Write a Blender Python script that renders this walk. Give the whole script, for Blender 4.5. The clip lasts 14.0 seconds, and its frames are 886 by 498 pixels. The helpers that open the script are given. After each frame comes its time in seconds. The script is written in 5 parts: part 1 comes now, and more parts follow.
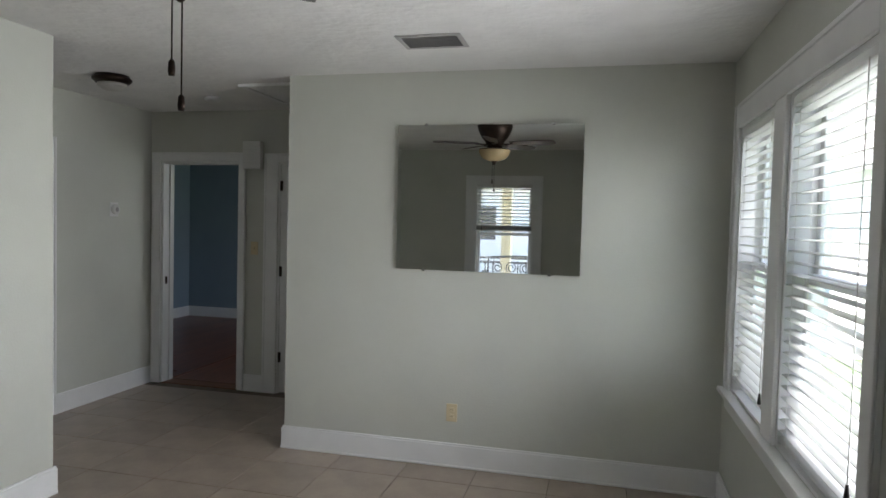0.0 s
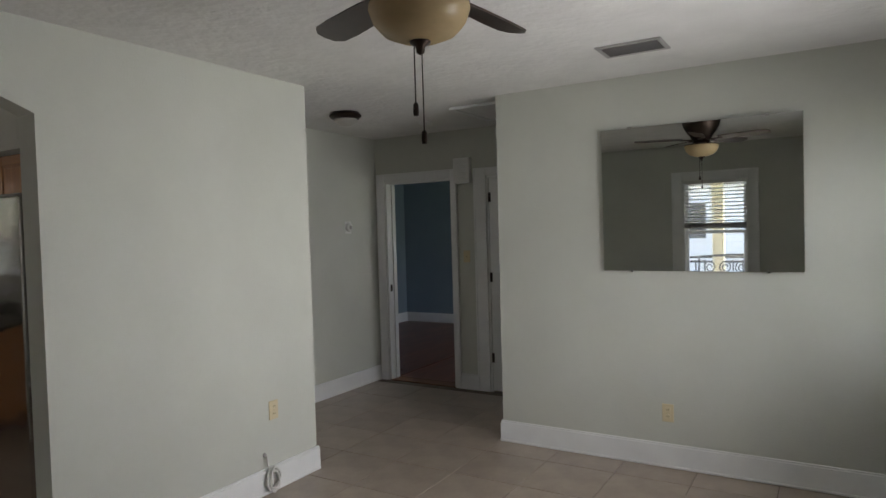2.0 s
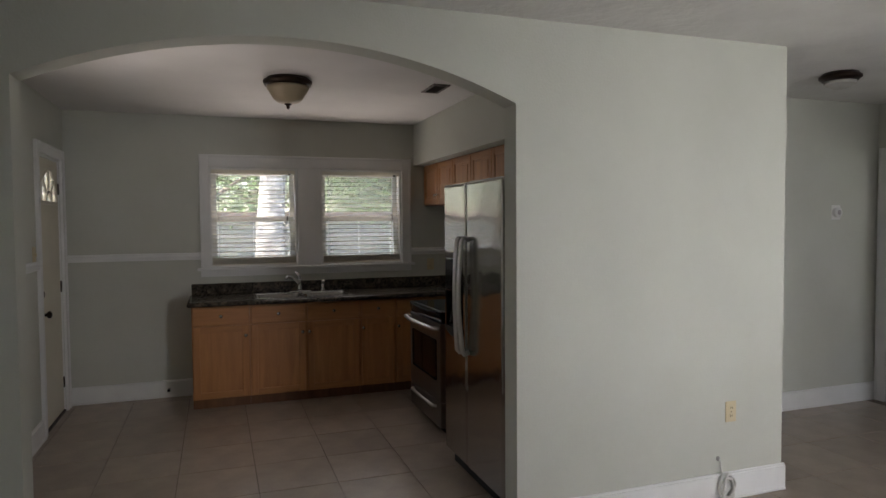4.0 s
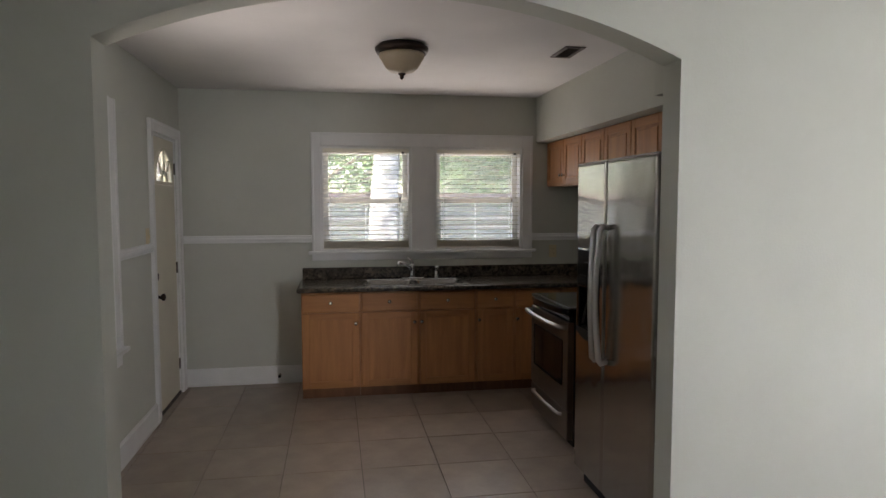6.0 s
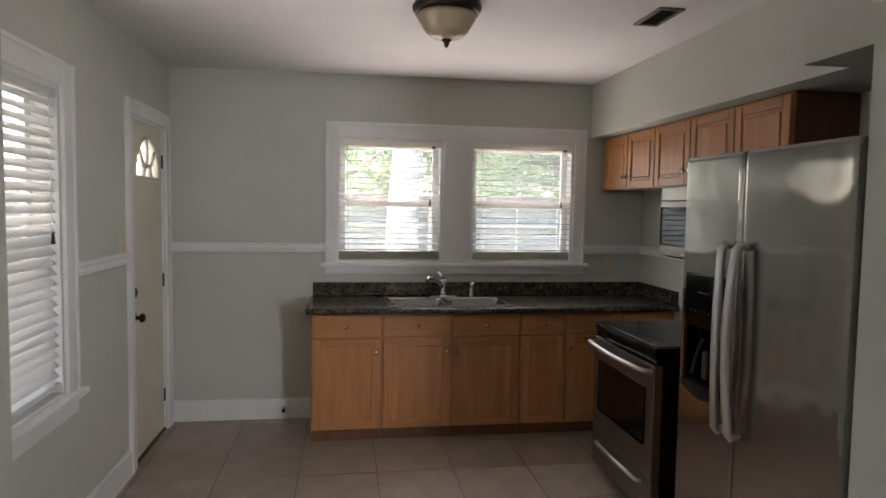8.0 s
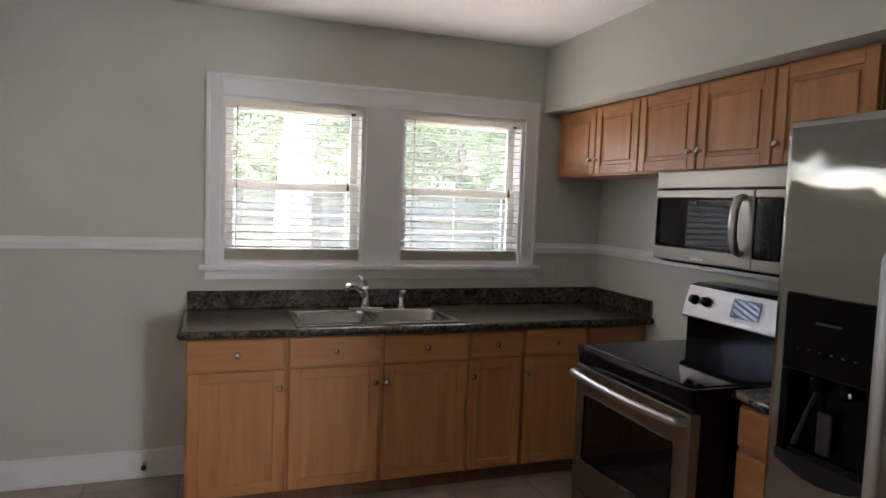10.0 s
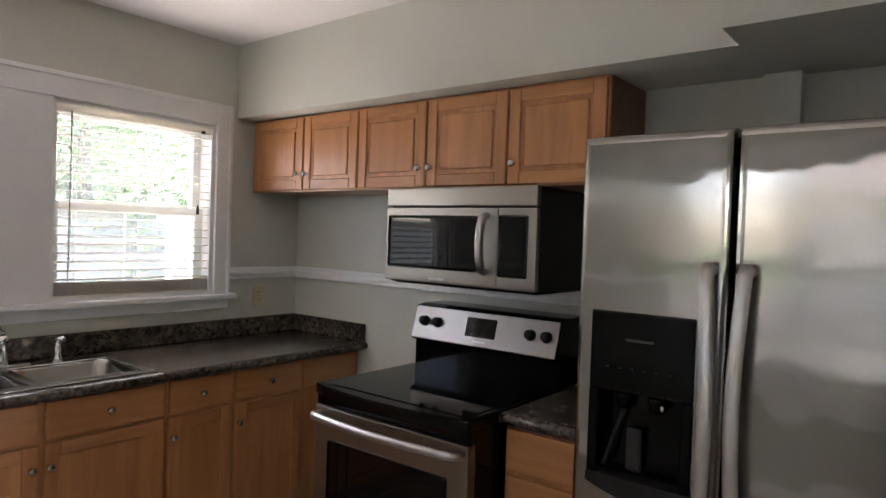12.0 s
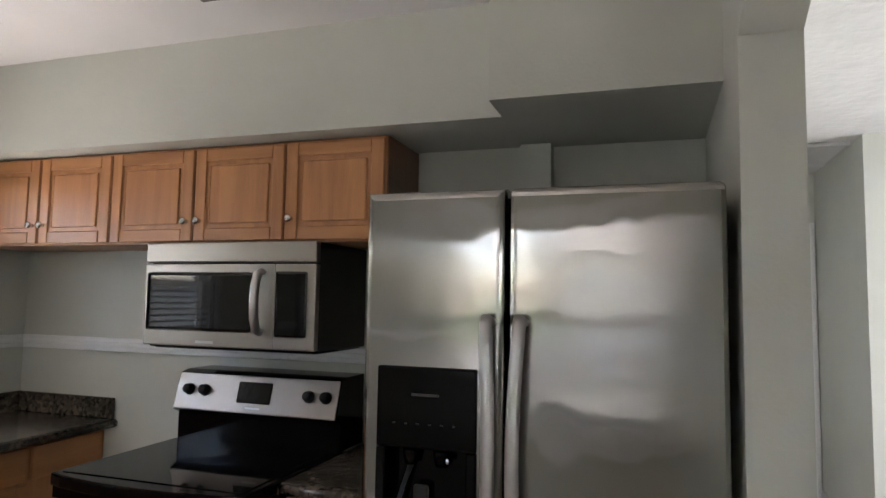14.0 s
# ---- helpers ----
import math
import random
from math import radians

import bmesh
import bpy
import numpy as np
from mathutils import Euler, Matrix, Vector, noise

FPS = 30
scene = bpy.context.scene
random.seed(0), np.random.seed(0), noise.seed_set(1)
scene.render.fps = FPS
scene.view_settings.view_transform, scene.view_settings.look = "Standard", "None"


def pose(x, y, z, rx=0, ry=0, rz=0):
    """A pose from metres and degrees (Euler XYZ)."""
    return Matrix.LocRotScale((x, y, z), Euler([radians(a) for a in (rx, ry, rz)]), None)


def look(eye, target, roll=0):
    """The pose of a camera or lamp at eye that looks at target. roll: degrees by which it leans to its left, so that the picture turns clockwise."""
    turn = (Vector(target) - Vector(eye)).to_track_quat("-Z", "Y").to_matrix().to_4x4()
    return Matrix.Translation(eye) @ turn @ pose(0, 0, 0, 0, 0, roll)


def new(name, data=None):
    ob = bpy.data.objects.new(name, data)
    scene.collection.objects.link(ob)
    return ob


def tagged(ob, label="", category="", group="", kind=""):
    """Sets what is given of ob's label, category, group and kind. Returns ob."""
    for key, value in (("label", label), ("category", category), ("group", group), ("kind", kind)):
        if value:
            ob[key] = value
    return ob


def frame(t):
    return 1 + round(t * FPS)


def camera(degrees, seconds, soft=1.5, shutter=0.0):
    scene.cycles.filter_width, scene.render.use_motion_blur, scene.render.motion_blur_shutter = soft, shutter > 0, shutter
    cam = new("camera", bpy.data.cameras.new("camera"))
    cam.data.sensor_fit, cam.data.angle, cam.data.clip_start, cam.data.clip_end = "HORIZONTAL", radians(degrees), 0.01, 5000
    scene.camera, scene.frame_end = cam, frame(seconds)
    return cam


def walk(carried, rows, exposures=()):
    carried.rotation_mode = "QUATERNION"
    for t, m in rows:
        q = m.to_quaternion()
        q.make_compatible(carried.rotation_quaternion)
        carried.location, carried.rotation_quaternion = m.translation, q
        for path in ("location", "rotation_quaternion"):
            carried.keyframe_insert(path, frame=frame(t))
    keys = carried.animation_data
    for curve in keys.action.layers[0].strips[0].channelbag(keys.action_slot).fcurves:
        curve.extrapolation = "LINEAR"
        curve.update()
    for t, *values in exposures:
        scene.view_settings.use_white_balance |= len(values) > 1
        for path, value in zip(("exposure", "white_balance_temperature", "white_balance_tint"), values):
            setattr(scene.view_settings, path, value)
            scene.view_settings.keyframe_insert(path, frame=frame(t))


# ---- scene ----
cam = camera(69.0, 14.0, soft=1.5)
PATH = [  # seconds, eye, heading, tilt, lean
    (0.0, (2.921, -0.111, 1.569), 103.59, -2.32, 1.47),
    (0.5, (2.928, -0.093, 1.556), 104.01, -1.98, 0.99),
    (1.0, (2.966, -0.107, 1.557), 105.47, -1.94, 0.18),
    (1.5, (2.932, -0.273, 1.557), 110.68, -2.00, -0.90),
    (2.0, (2.951, -0.351, 1.573), 121.16, -1.79, -1.61),
    (2.5, (3.018, -0.179, 1.558), 133.17, -1.58, -1.25),
    (3.0, (2.956, -0.167, 1.563), 142.75, -1.69, -0.19),
    (3.5, (2.839, -0.153, 1.539), 152.88, -1.83, 0.23),
    (4.0, (2.823, -0.222, 1.558), 160.67, -2.41, -0.42),
    (6.5, (2.096, -0.150, 1.582), 171.64, -3.91, 0.33),
    (7.0, (1.871, -0.173, 1.585), 172.69, -3.63, 0.57),
    (9.5, (0.583, -0.270, 1.550), 164.43, -4.06, 1.85),
    (10.0, (0.299, -0.302, 1.537), 160.57, -4.14, 2.08),
    (10.5, (0.045, -0.310, 1.527), 152.97, -4.47, 2.25),
    (11.0, (-0.123, -0.456, 1.522), 137.16, -5.24, 2.32),
    (11.5, (-0.218, -0.498, 1.474), 129.22, -3.99, 2.53),
    (12.0, (-0.270, -0.440, 1.514), 128.31, -1.18, 1.99),
    (12.5, (-0.335, -0.471, 1.522), 125.95, 2.63, 1.46),
    (13.0, (-0.380, -0.442, 1.516), 123.96, 3.81, 1.14),
    (13.5, (-0.370, -0.535, 1.466), 116.96, 5.06, 0.98),
    (14.0, (-0.326, -0.426, 1.505), 108.04, 4.57, 0.97),
]


def aim(eye, heading, tilt, lean):
    h, k = radians(heading), radians(tilt)
    way = Vector((math.cos(h) * math.cos(k), math.sin(h) * math.cos(k), math.sin(k)))
    return look(eye, Vector(eye) + 2 * way, lean)


walk(cam, [(t, aim(eye, h, k, r)) for t, eye, h, k, r in PATH], [(0.0, 2.85, 6500, 14), (2.5, 2.68, 6800, 16), (4.0, 2.8, 6800, 17), (7.0, 3.55, 6650, 18), (9.5, 4.0, 6600, 20), (11.0, 4.05, 6550, 20), (11.5, 4.3, 6600, 21), (12.0, 4.4, 6600, 21), (12.5, 4.47, 6600, 21), (14.0, 4.42, 6450, 18)])

# ---- sky and sun ----
world = bpy.data.worlds.new("world")
scene.world = world
world.use_nodes = True
wn = world.node_tree.nodes
sky = wn.new("ShaderNodeTexSky")
sky.sky_type, sky.sun_disc = "NISHITA", False
sky.sun_elevation, sky.sun_rotation = radians(66), radians(170)
sky.air_density, sky.dust_density = 1.0, 2.0
wn["Background"].inputs[1].default_value = 0.15
world.node_tree.links.new(sky.outputs[0], wn["Background"].inputs[0])
sun = new("sun", bpy.data.lights.new("sun", "SUN"))
sun.data.energy, sun.data.angle, sun.data.color = 5.0, radians(0.6), (1.0, 0.95, 0.88)
sun.matrix_world = look((0, 0, 30), (-0.08, 0.40, 29.08))



def daylight(x, y, z, heading, width, height, watts, down, spread, color):
    """The sky's light in a window's opening, coming in at an angle."""
    lamp = new("window_light", bpy.data.lights.new("window_light", "AREA"))
    lamp.data.shape, lamp.data.size, lamp.data.size_y = "RECTANGLE", width, height
    lamp.data.energy, lamp.data.spread, lamp.data.color = watts, radians(spread), color
    h, k = radians(heading), radians(-down)
    lamp.matrix_world = look((x, y, z), (x + math.cos(h) * math.cos(k), y + math.sin(h) * math.cos(k), z + math.sin(k)))


COOL, WARM = (0.95, 0.98, 1.0), (1.0, 0.95, 0.88)
for y, w in ((3.3, 0.42), (2.275, 2.2)):
    daylight(3.64, y, 1.40, 176, 0.66, 1.2, w, 14, 110, COOL)
    daylight(3.64, y, 1.50, 184, 0.66, 1.0, 0.6 * w, -42, 115, COOL)
    daylight(3.73, y, 1.40, 180, 0.70, 1.36, 0.8, 0, 134, COOL)
for y in (0.113, 1.126):
    daylight(-3.404, y, 1.60, 0, 0.72, 0.7, 0.34, -52, 98, WARM)
    daylight(-3.404, y, 1.60, 0, 0.72, 0.7, 0.17, 54, 102, COOL)
    daylight(-3.488, y, 1.60, 0, 0.74, 0.86, 0.04, 0, 180, COOL)
daylight(1.565, -1.508, 1.32, 90, 0.82, 1.3, 0.04, 0, 180, COOL)
for x in (-1.33, -0.615):
    daylight(x, -1.508, 1.40, 90, 0.58, 1.2, 0.05, 0, 180, WARM)
    daylight(x, -1.42, 1.45, 90, 0.56, 1.0, 0.3, -56, 88, WARM)
# lamp added out of view in the bedroom to brighten its blue walls
daylight(1.37, 7.4, 1.40, 180, 1.1, 1.1, 1.5, 0, 170, COOL)

# ---- materials ----


def mat(name, color, rough=0.6, metal=0.0, vary=0.06, scale=3.0, bump=0.0, bump_scale=60.0, stretch=(1, 1, 1), spread=0.0, fine=0.0, coat=0.0, color2=None, ior=1.45):
    """Principled paint with mottling at two scales, optional relief, and a shift from piece to piece."""
    m = bpy.data.materials.new(name)
    m.use_nodes = True
    n, l = m.node_tree.nodes, m.node_tree.links
    b = n["Principled BSDF"]
    b.inputs["Roughness"].default_value, b.inputs["Metallic"].default_value = rough, metal
    b.inputs["Coat Weight"].default_value, b.inputs["IOR"].default_value = coat, ior
    co = n.new("ShaderNodeTexCoord")
    mp = n.new("ShaderNodeMapping")
    mp.inputs["Scale"].default_value = stretch
    l.new(co.outputs["Object"], mp.inputs[0])
    big = n.new("ShaderNodeTexNoise")
    big.inputs["Scale"].default_value, big.inputs["Detail"].default_value = scale, 6
    l.new(mp.outputs[0], big.inputs["Vector"])
    ramp = n.new("ShaderNodeMix")
    ramp.data_type = "RGBA"
    c = Vector(color)
    lo = Vector(color2) if color2 else c * (1 - vary * 2)
    ramp.inputs["A"].default_value, ramp.inputs["B"].default_value = (*lo, 1), (*(c * (1 + vary)), 1)
    sharp = n.new("ShaderNodeMapRange")
    sharp.inputs["From Min"].default_value, sharp.inputs["From Max"].default_value = 0.3, 0.7
    l.new(big.outputs["Fac"], sharp.inputs["Value"])
    l.new(sharp.outputs[0], ramp.inputs["Factor"])
    out = ramp.outputs["Result"]
    if fine:
        sm = n.new("ShaderNodeTexNoise")
        sm.inputs["Scale"].default_value, sm.inputs["Detail"].default_value = scale * 14, 4
        l.new(mp.outputs[0], sm.inputs["Vector"])
        mul = n.new("ShaderNodeMix")
        mul.data_type, mul.blend_type = "RGBA", "OVERLAY"
        mul.inputs["Factor"].default_value = fine
        l.new(out, mul.inputs["A"])
        l.new(sm.outputs["Color"], mul.inputs["B"])
        hs = n.new("ShaderNodeRGBToBW")
        l.new(sm.outputs["Color"], hs.inputs[0])
        l.new(hs.outputs[0], mul.inputs["B"])
        out = mul.outputs["Result"]
    if spread:
        info = n.new("ShaderNodeObjectInfo")
        hsv = n.new("ShaderNodeHueSaturation")
        rng = n.new("ShaderNodeMapRange")
        rng.inputs["To Min"].default_value, rng.inputs["To Max"].default_value = 1 - spread, 1 + spread
        l.new(info.outputs["Random"], rng.inputs["Value"])
        l.new(rng.outputs[0], hsv.inputs["Value"])
        l.new(out, hsv.inputs["Color"])
        out = hsv.outputs[0]
    l.new(out, b.inputs["Base Color"])
    if bump:
        nz = n.new("ShaderNodeTexNoise")
        nz.inputs["Scale"].default_value, nz.inputs["Detail"].default_value = bump_scale, 4
        l.new(mp.outputs[0], nz.inputs["Vector"])
        bp = n.new("ShaderNodeBump")
        bp.inputs["Strength"].default_value, bp.inputs["Distance"].default_value = bump, 0.01
        l.new(nz.outputs["Fac"], bp.inputs["Height"])
        l.new(bp.outputs[0], b.inputs["Normal"])
    return m


def wood(name, dark, light, stretch, rough=0.4, spread=0.05, coat=0.15):
    """Wood with long grain along the axis whose stretch is smallest."""
    m = bpy.data.materials.new(name)
    m.use_nodes = True
    n, l = m.node_tree.nodes, m.node_tree.links
    b = n["Principled BSDF"]
    b.inputs["Roughness"].default_value, b.inputs["Coat Weight"].default_value = rough, coat
    b.inputs["Coat Roughness"].default_value = 0.3
    co, mp, info = n.new("ShaderNodeTexCoord"), n.new("ShaderNodeMapping"), n.new("ShaderNodeObjectInfo")
    mp.inputs["Scale"].default_value = stretch
    off = n.new("ShaderNodeVectorMath")
    off.operation = "SCALE"
    off.inputs[0].default_value = (7, 5, 3)
    l.new(info.outputs["Random"], off.inputs["Scale"])
    l.new(co.outputs["Object"], mp.inputs[0])
    l.new(off.outputs[0], mp.inputs["Location"])
    g = n.new("ShaderNodeTexNoise")
    g.inputs["Scale"].default_value, g.inputs["Detail"].default_value, g.inputs["Distortion"].default_value = 5, 8, 0.6
    f = n.new("ShaderNodeTexNoise")
    f.inputs["Scale"].default_value, f.inputs["Detail"].default_value = 60, 3
    l.new(mp.outputs[0], g.inputs["Vector"])
    l.new(mp.outputs[0], f.inputs["Vector"])
    add = n.new("ShaderNodeMath")
    add.operation = "MULTIPLY_ADD"
    add.inputs[1].default_value = 0.2
    l.new(f.outputs["Fac"], add.inputs[0])
    l.new(g.outputs["Fac"], add.inputs[2])
    r = n.new("ShaderNodeMapRange")
    r.inputs["From Min"].default_value, r.inputs["From Max"].default_value = 0.36, 0.84
    l.new(add.outputs[0], r.inputs["Value"])
    mx = n.new("ShaderNodeMix")
    mx.data_type = "RGBA"
    mx.inputs["A"].default_value, mx.inputs["B"].default_value = (*dark, 1), (*light, 1)
    l.new(r.outputs[0], mx.inputs["Factor"])
    hsv, rng = n.new("ShaderNodeHueSaturation"), n.new("ShaderNodeMapRange")
    rng.inputs["To Min"].default_value, rng.inputs["To Max"].default_value = 1 - spread, 1 + spread
    l.new(info.outputs["Random"], rng.inputs["Value"])
    l.new(rng.outputs[0], hsv.inputs["Value"])
    l.new(mx.outputs["Result"], hsv.inputs["Color"])
    l.new(hsv.outputs[0], b.inputs["Base Color"])
    bp = n.new("ShaderNodeBump")
    bp.inputs["Strength"].default_value, bp.inputs["Distance"].default_value = 0.15, 0.002
    l.new(f.outputs["Fac"], bp.inputs["Height"])
    l.new(bp.outputs[0], b.inputs["Normal"])
    return m


def see_through(name, color, rough=0.0, ior=1.45, haze=0.0):
    m = bpy.data.materials.new(name)
    m.use_nodes = True
    b = m.node_tree.nodes["Principled BSDF"]
    b.inputs["Base Color"].default_value = (*color, 1)
    b.inputs["Transmission Weight"].default_value, b.inputs["Roughness"].default_value, b.inputs["IOR"].default_value = 1, rough, ior
    if haze:    # a pale film that stands in for the overexposed haze over the view
        n, l = m.node_tree.nodes, m.node_tree.links
        tr, mix, nz, mr = n.new("ShaderNodeBsdfTranslucent"), n.new("ShaderNodeMixShader"), n.new("ShaderNodeTexNoise"), n.new("ShaderNodeMapRange")
        nz.inputs["Scale"].default_value, nz.inputs["Detail"].default_value = 3, 5
        mr.inputs["To Min"].default_value, mr.inputs["To Max"].default_value = haze * 0.5, haze * 1.5
        tr.inputs["Color"].default_value = (0.8, 0.8, 0.76, 1)
        l.new(nz.outputs["Fac"], mr.inputs["Value"])
        l.new(mr.outputs[0], mix.inputs[0])
        l.new(b.outputs[0], mix.inputs[1])
        l.new(tr.outputs[0], mix.inputs[2])
        l.new(mix.outputs[0], n["Material Output"].inputs["Surface"])
    return m


def milky(name, color, through_share=0.5, rough=0.5):
    """Thin plastic or glass that lets part of the light through."""
    m = bpy.data.materials.new(name)
    m.use_nodes = True
    n, l = m.node_tree.nodes, m.node_tree.links
    b = n["Principled BSDF"]
    nz = n.new("ShaderNodeTexNoise")
    nz.inputs["Scale"].default_value, nz.inputs["Detail"].default_value = 9, 5
    mx = n.new("ShaderNodeMix")
    mx.data_type = "RGBA"
    mx.inputs["A"].default_value, mx.inputs["B"].default_value = (*(Vector(color) * 0.86), 1), (*color, 1)
    l.new(nz.outputs["Fac"], mx.inputs["Factor"])
    l.new(mx.outputs["Result"], b.inputs["Base Color"])
    b.inputs["Roughness"].default_value = rough
    tr, mix = n.new("ShaderNodeBsdfTranslucent"), n.new("ShaderNodeMixShader")
    l.new(mx.outputs["Result"], tr.inputs["Color"])
    mix.inputs[0].default_value = through_share
    l.new(b.outputs[0], mix.inputs[1])
    l.new(tr.outputs[0], mix.inputs[2])
    l.new(mix.outputs[0], n["Material Output"].inputs["Surface"])
    return m


def steel(name, stretch, wave=0.0, rough=0.28, color=(0.62, 0.61, 0.6), streak=0.12, drawn=0.0):
    """Brushed stainless steel; wave: how far the sheet's slow dents bend what it mirrors."""
    m = bpy.data.materials.new(name)
    m.use_nodes = True
    n, l = m.node_tree.nodes, m.node_tree.links
    b = n["Principled BSDF"]
    b.inputs["Metallic"].default_value, b.inputs["Roughness"].default_value = 1, rough
    co, mp = n.new("ShaderNodeTexCoord"), n.new("ShaderNodeMapping")
    mp.inputs["Scale"].default_value = stretch
    l.new(co.outputs["Object"], mp.inputs[0])
    br = n.new("ShaderNodeTexNoise")
    br.inputs["Scale"].default_value, br.inputs["Detail"].default_value = 6, 5
    l.new(mp.outputs[0], br.inputs["Vector"])
    mx = n.new("ShaderNodeMix")
    mx.data_type = "RGBA"
    mx.inputs["A"].default_value, mx.inputs["B"].default_value = (*(Vector(color) * (1 - streak)), 1), (*(Vector(color) * (1 + streak * 0.6)), 1)
    l.new(br.outputs["Fac"], mx.inputs["Factor"])
    l.new(mx.outputs["Result"], b.inputs["Base Color"])
    rr = n.new("ShaderNodeMapRange")
    rr.inputs["To Min"].default_value, rr.inputs["To Max"].default_value = rough * 0.8, rough * 1.25
    l.new(br.outputs["Fac"], rr.inputs["Value"])
    l.new(rr.outputs[0], b.inputs["Roughness"])
    if drawn:   # upright brushing smears what is mirrored sideways
        tg = n.new("ShaderNodeTangent")
        tg.direction_type, tg.axis = "RADIAL", "Z"
        l.new(tg.outputs[0], b.inputs["Tangent"])
        b.inputs["Anisotropic"].default_value = drawn
    if wave:
        wm = n.new("ShaderNodeMapping")
        wm.inputs["Scale"].default_value = (2.0, 1.0, 1.8)
        l.new(co.outputs["Object"], wm.inputs[0])
        wv = n.new("ShaderNodeTexNoise")
        wv.inputs["Scale"].default_value, wv.inputs["Detail"].default_value = 1.6, 2
        l.new(wm.outputs[0], wv.inputs["Vector"])
        bp = n.new("ShaderNodeBump")
        bp.inputs["Strength"].default_value, bp.inputs["Distance"].default_value = 1.0, wave
        l.new(wv.outputs["Fac"], bp.inputs["Height"])
        l.new(bp.outputs[0], b.inputs["Normal"])
    return m


PAINT = mat("sage_grey_wall_paint", (0.56, 0.57, 0.515), 0.62, vary=0.03, scale=1.6, bump=0.12, bump_scale=90, fine=0.03)
TRIM = mat("white_trim_paint", (0.78, 0.785, 0.78), 0.38, vary=0.025, scale=5, bump=0.04, bump_scale=30)
CEIL = mat("knockdown_ceiling_paint", (0.76, 0.75, 0.73), 0.8, vary=0.03, scale=4, bump=1.0, bump_scale=17, fine=0.06)
CEIL_FLAT = mat("smooth_ceiling_paint", (0.72, 0.7, 0.69), 0.75, vary=0.03, scale=2, bump=0.08, bump_scale=40)
TILE = mat("beige_ceramic_tile", (0.35, 0.287, 0.235), 0.3, vary=0.09, scale=5, bump=0.1, bump_scale=14, spread=0.07, fine=0.12, coat=0.1)
GROUT = mat("brown_grey_grout", (0.19, 0.155, 0.13), 0.95, vary=0.15, scale=12, bump=0.2, bump_scale=120)
OAK = wood("honey_oak_upright_grain", (0.36, 0.146, 0.051), (0.56, 0.258, 0.094), (3.2, 3.2, 0.28))
OAK_ACROSS = wood("honey_oak_level_grain", (0.38, 0.158, 0.056), (0.52, 0.242, 0.089), (0.5, 0.5, 4.5))
# darker oak tone for the end panel, toe kicks, threshold and bench slats
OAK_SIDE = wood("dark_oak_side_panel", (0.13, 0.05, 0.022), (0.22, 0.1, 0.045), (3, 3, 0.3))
REDWOOD = wood("red_brown_floor_plank", (0.11, 0.034, 0.016), (0.24, 0.082, 0.04), (6, 0.4, 6), rough=0.3, spread=0.18)
BLUE = mat("slate_blue_wall_paint", (0.215, 0.285, 0.345), 0.6, vary=0.04, scale=1.5, bump=0.1, bump_scale=90)
STEEL = steel("brushed_steel", (0.6, 0.6, 140), rough=0.34, color=(0.262, 0.235, 0.208), streak=0.05)
STEEL_DOOR = steel("brushed_steel_door_sheet", (90, 90, 0.6), wave=0.008, rough=0.115, color=(0.38, 0.368, 0.345), streak=0.04, drawn=1.0)
STEEL_SINK = steel("sink_steel", (10, 10, 10), rough=0.2, color=(0.38, 0.375, 0.355))
HANDLE = mat("satin_steel_bar", (0.5, 0.49, 0.48), 0.4, 1.0, vary=0.03, scale=2)
KEY_GREY = mat("dim_key_print", (0.07, 0.07, 0.07), 0.6)
KEY_DARK = mat("dark_grey_plastic", (0.022, 0.023, 0.023), 0.3)
CHROME = mat("chrome", (0.72, 0.72, 0.72), 0.1, 1.0, vary=0.02)
NICKEL = mat("satin_nickel", (0.62, 0.58, 0.52), 0.25, 1.0, vary=0.04)
BLACK = mat("black_enamel", (0.003, 0.003, 0.003), 0.12, vary=0.1, scale=8, ior=1.25)
BLACK_GLASS = mat("black_glass", (0.003, 0.003, 0.003), 0.04, vary=0.05, ior=1.42)
COOK_GLASS = mat("black_ceramic_glass", (0.003, 0.003, 0.003), 0.05, vary=0.05, ior=1.27)
BLACK_MATT = mat("black_plastic", (0.012, 0.012, 0.013), 0.5, vary=0.1, bump=0.1, bump_scale=200, ior=1.3)
BRONZE = mat("oil_rubbed_bronze", (0.035, 0.022, 0.016), 0.4, 0.7, vary=0.2, scale=12)
BLADE = wood("dark_walnut_blade", (0.02, 0.011, 0.008), (0.05, 0.026, 0.018), (4, 4, 4), rough=0.35)
IVORY = mat("ivory_plastic", (0.62, 0.53, 0.34), 0.4, vary=0.03)
WHITE_PLASTIC = mat("white_plastic", (0.74, 0.74, 0.72), 0.4, vary=0.03)
DARK_SLOT = mat("dark_slot", (0.02, 0.02, 0.02), 0.8, vary=0.1)
SLAT = milky("white_vinyl_slat", (0.76, 0.76, 0.74), 0.4)
SLAT_TAN = milky("cream_vinyl_slat", (0.84, 0.81, 0.73), 0.5)
CORD = mat("white_cord", (0.7, 0.69, 0.66), 0.8)
CORD_DARK = mat("dark_tassel", (0.03, 0.025, 0.02), 0.5)
ALABASTER = milky("amber_alabaster_glass", (0.72, 0.55, 0.32), 0.4, 0.25)
ALABASTER_WHITE = milky("white_alabaster_glass", (0.62, 0.6, 0.56), 0.3, 0.3)
ALABASTER_PALE = milky("pale_alabaster_glass", (0.52, 0.43, 0.3), 0.3, 0.3)
# the panes' milky share imitates glare that washes out the garden
PANE = see_through("window_glass", (1, 1, 1), haze=0.055)
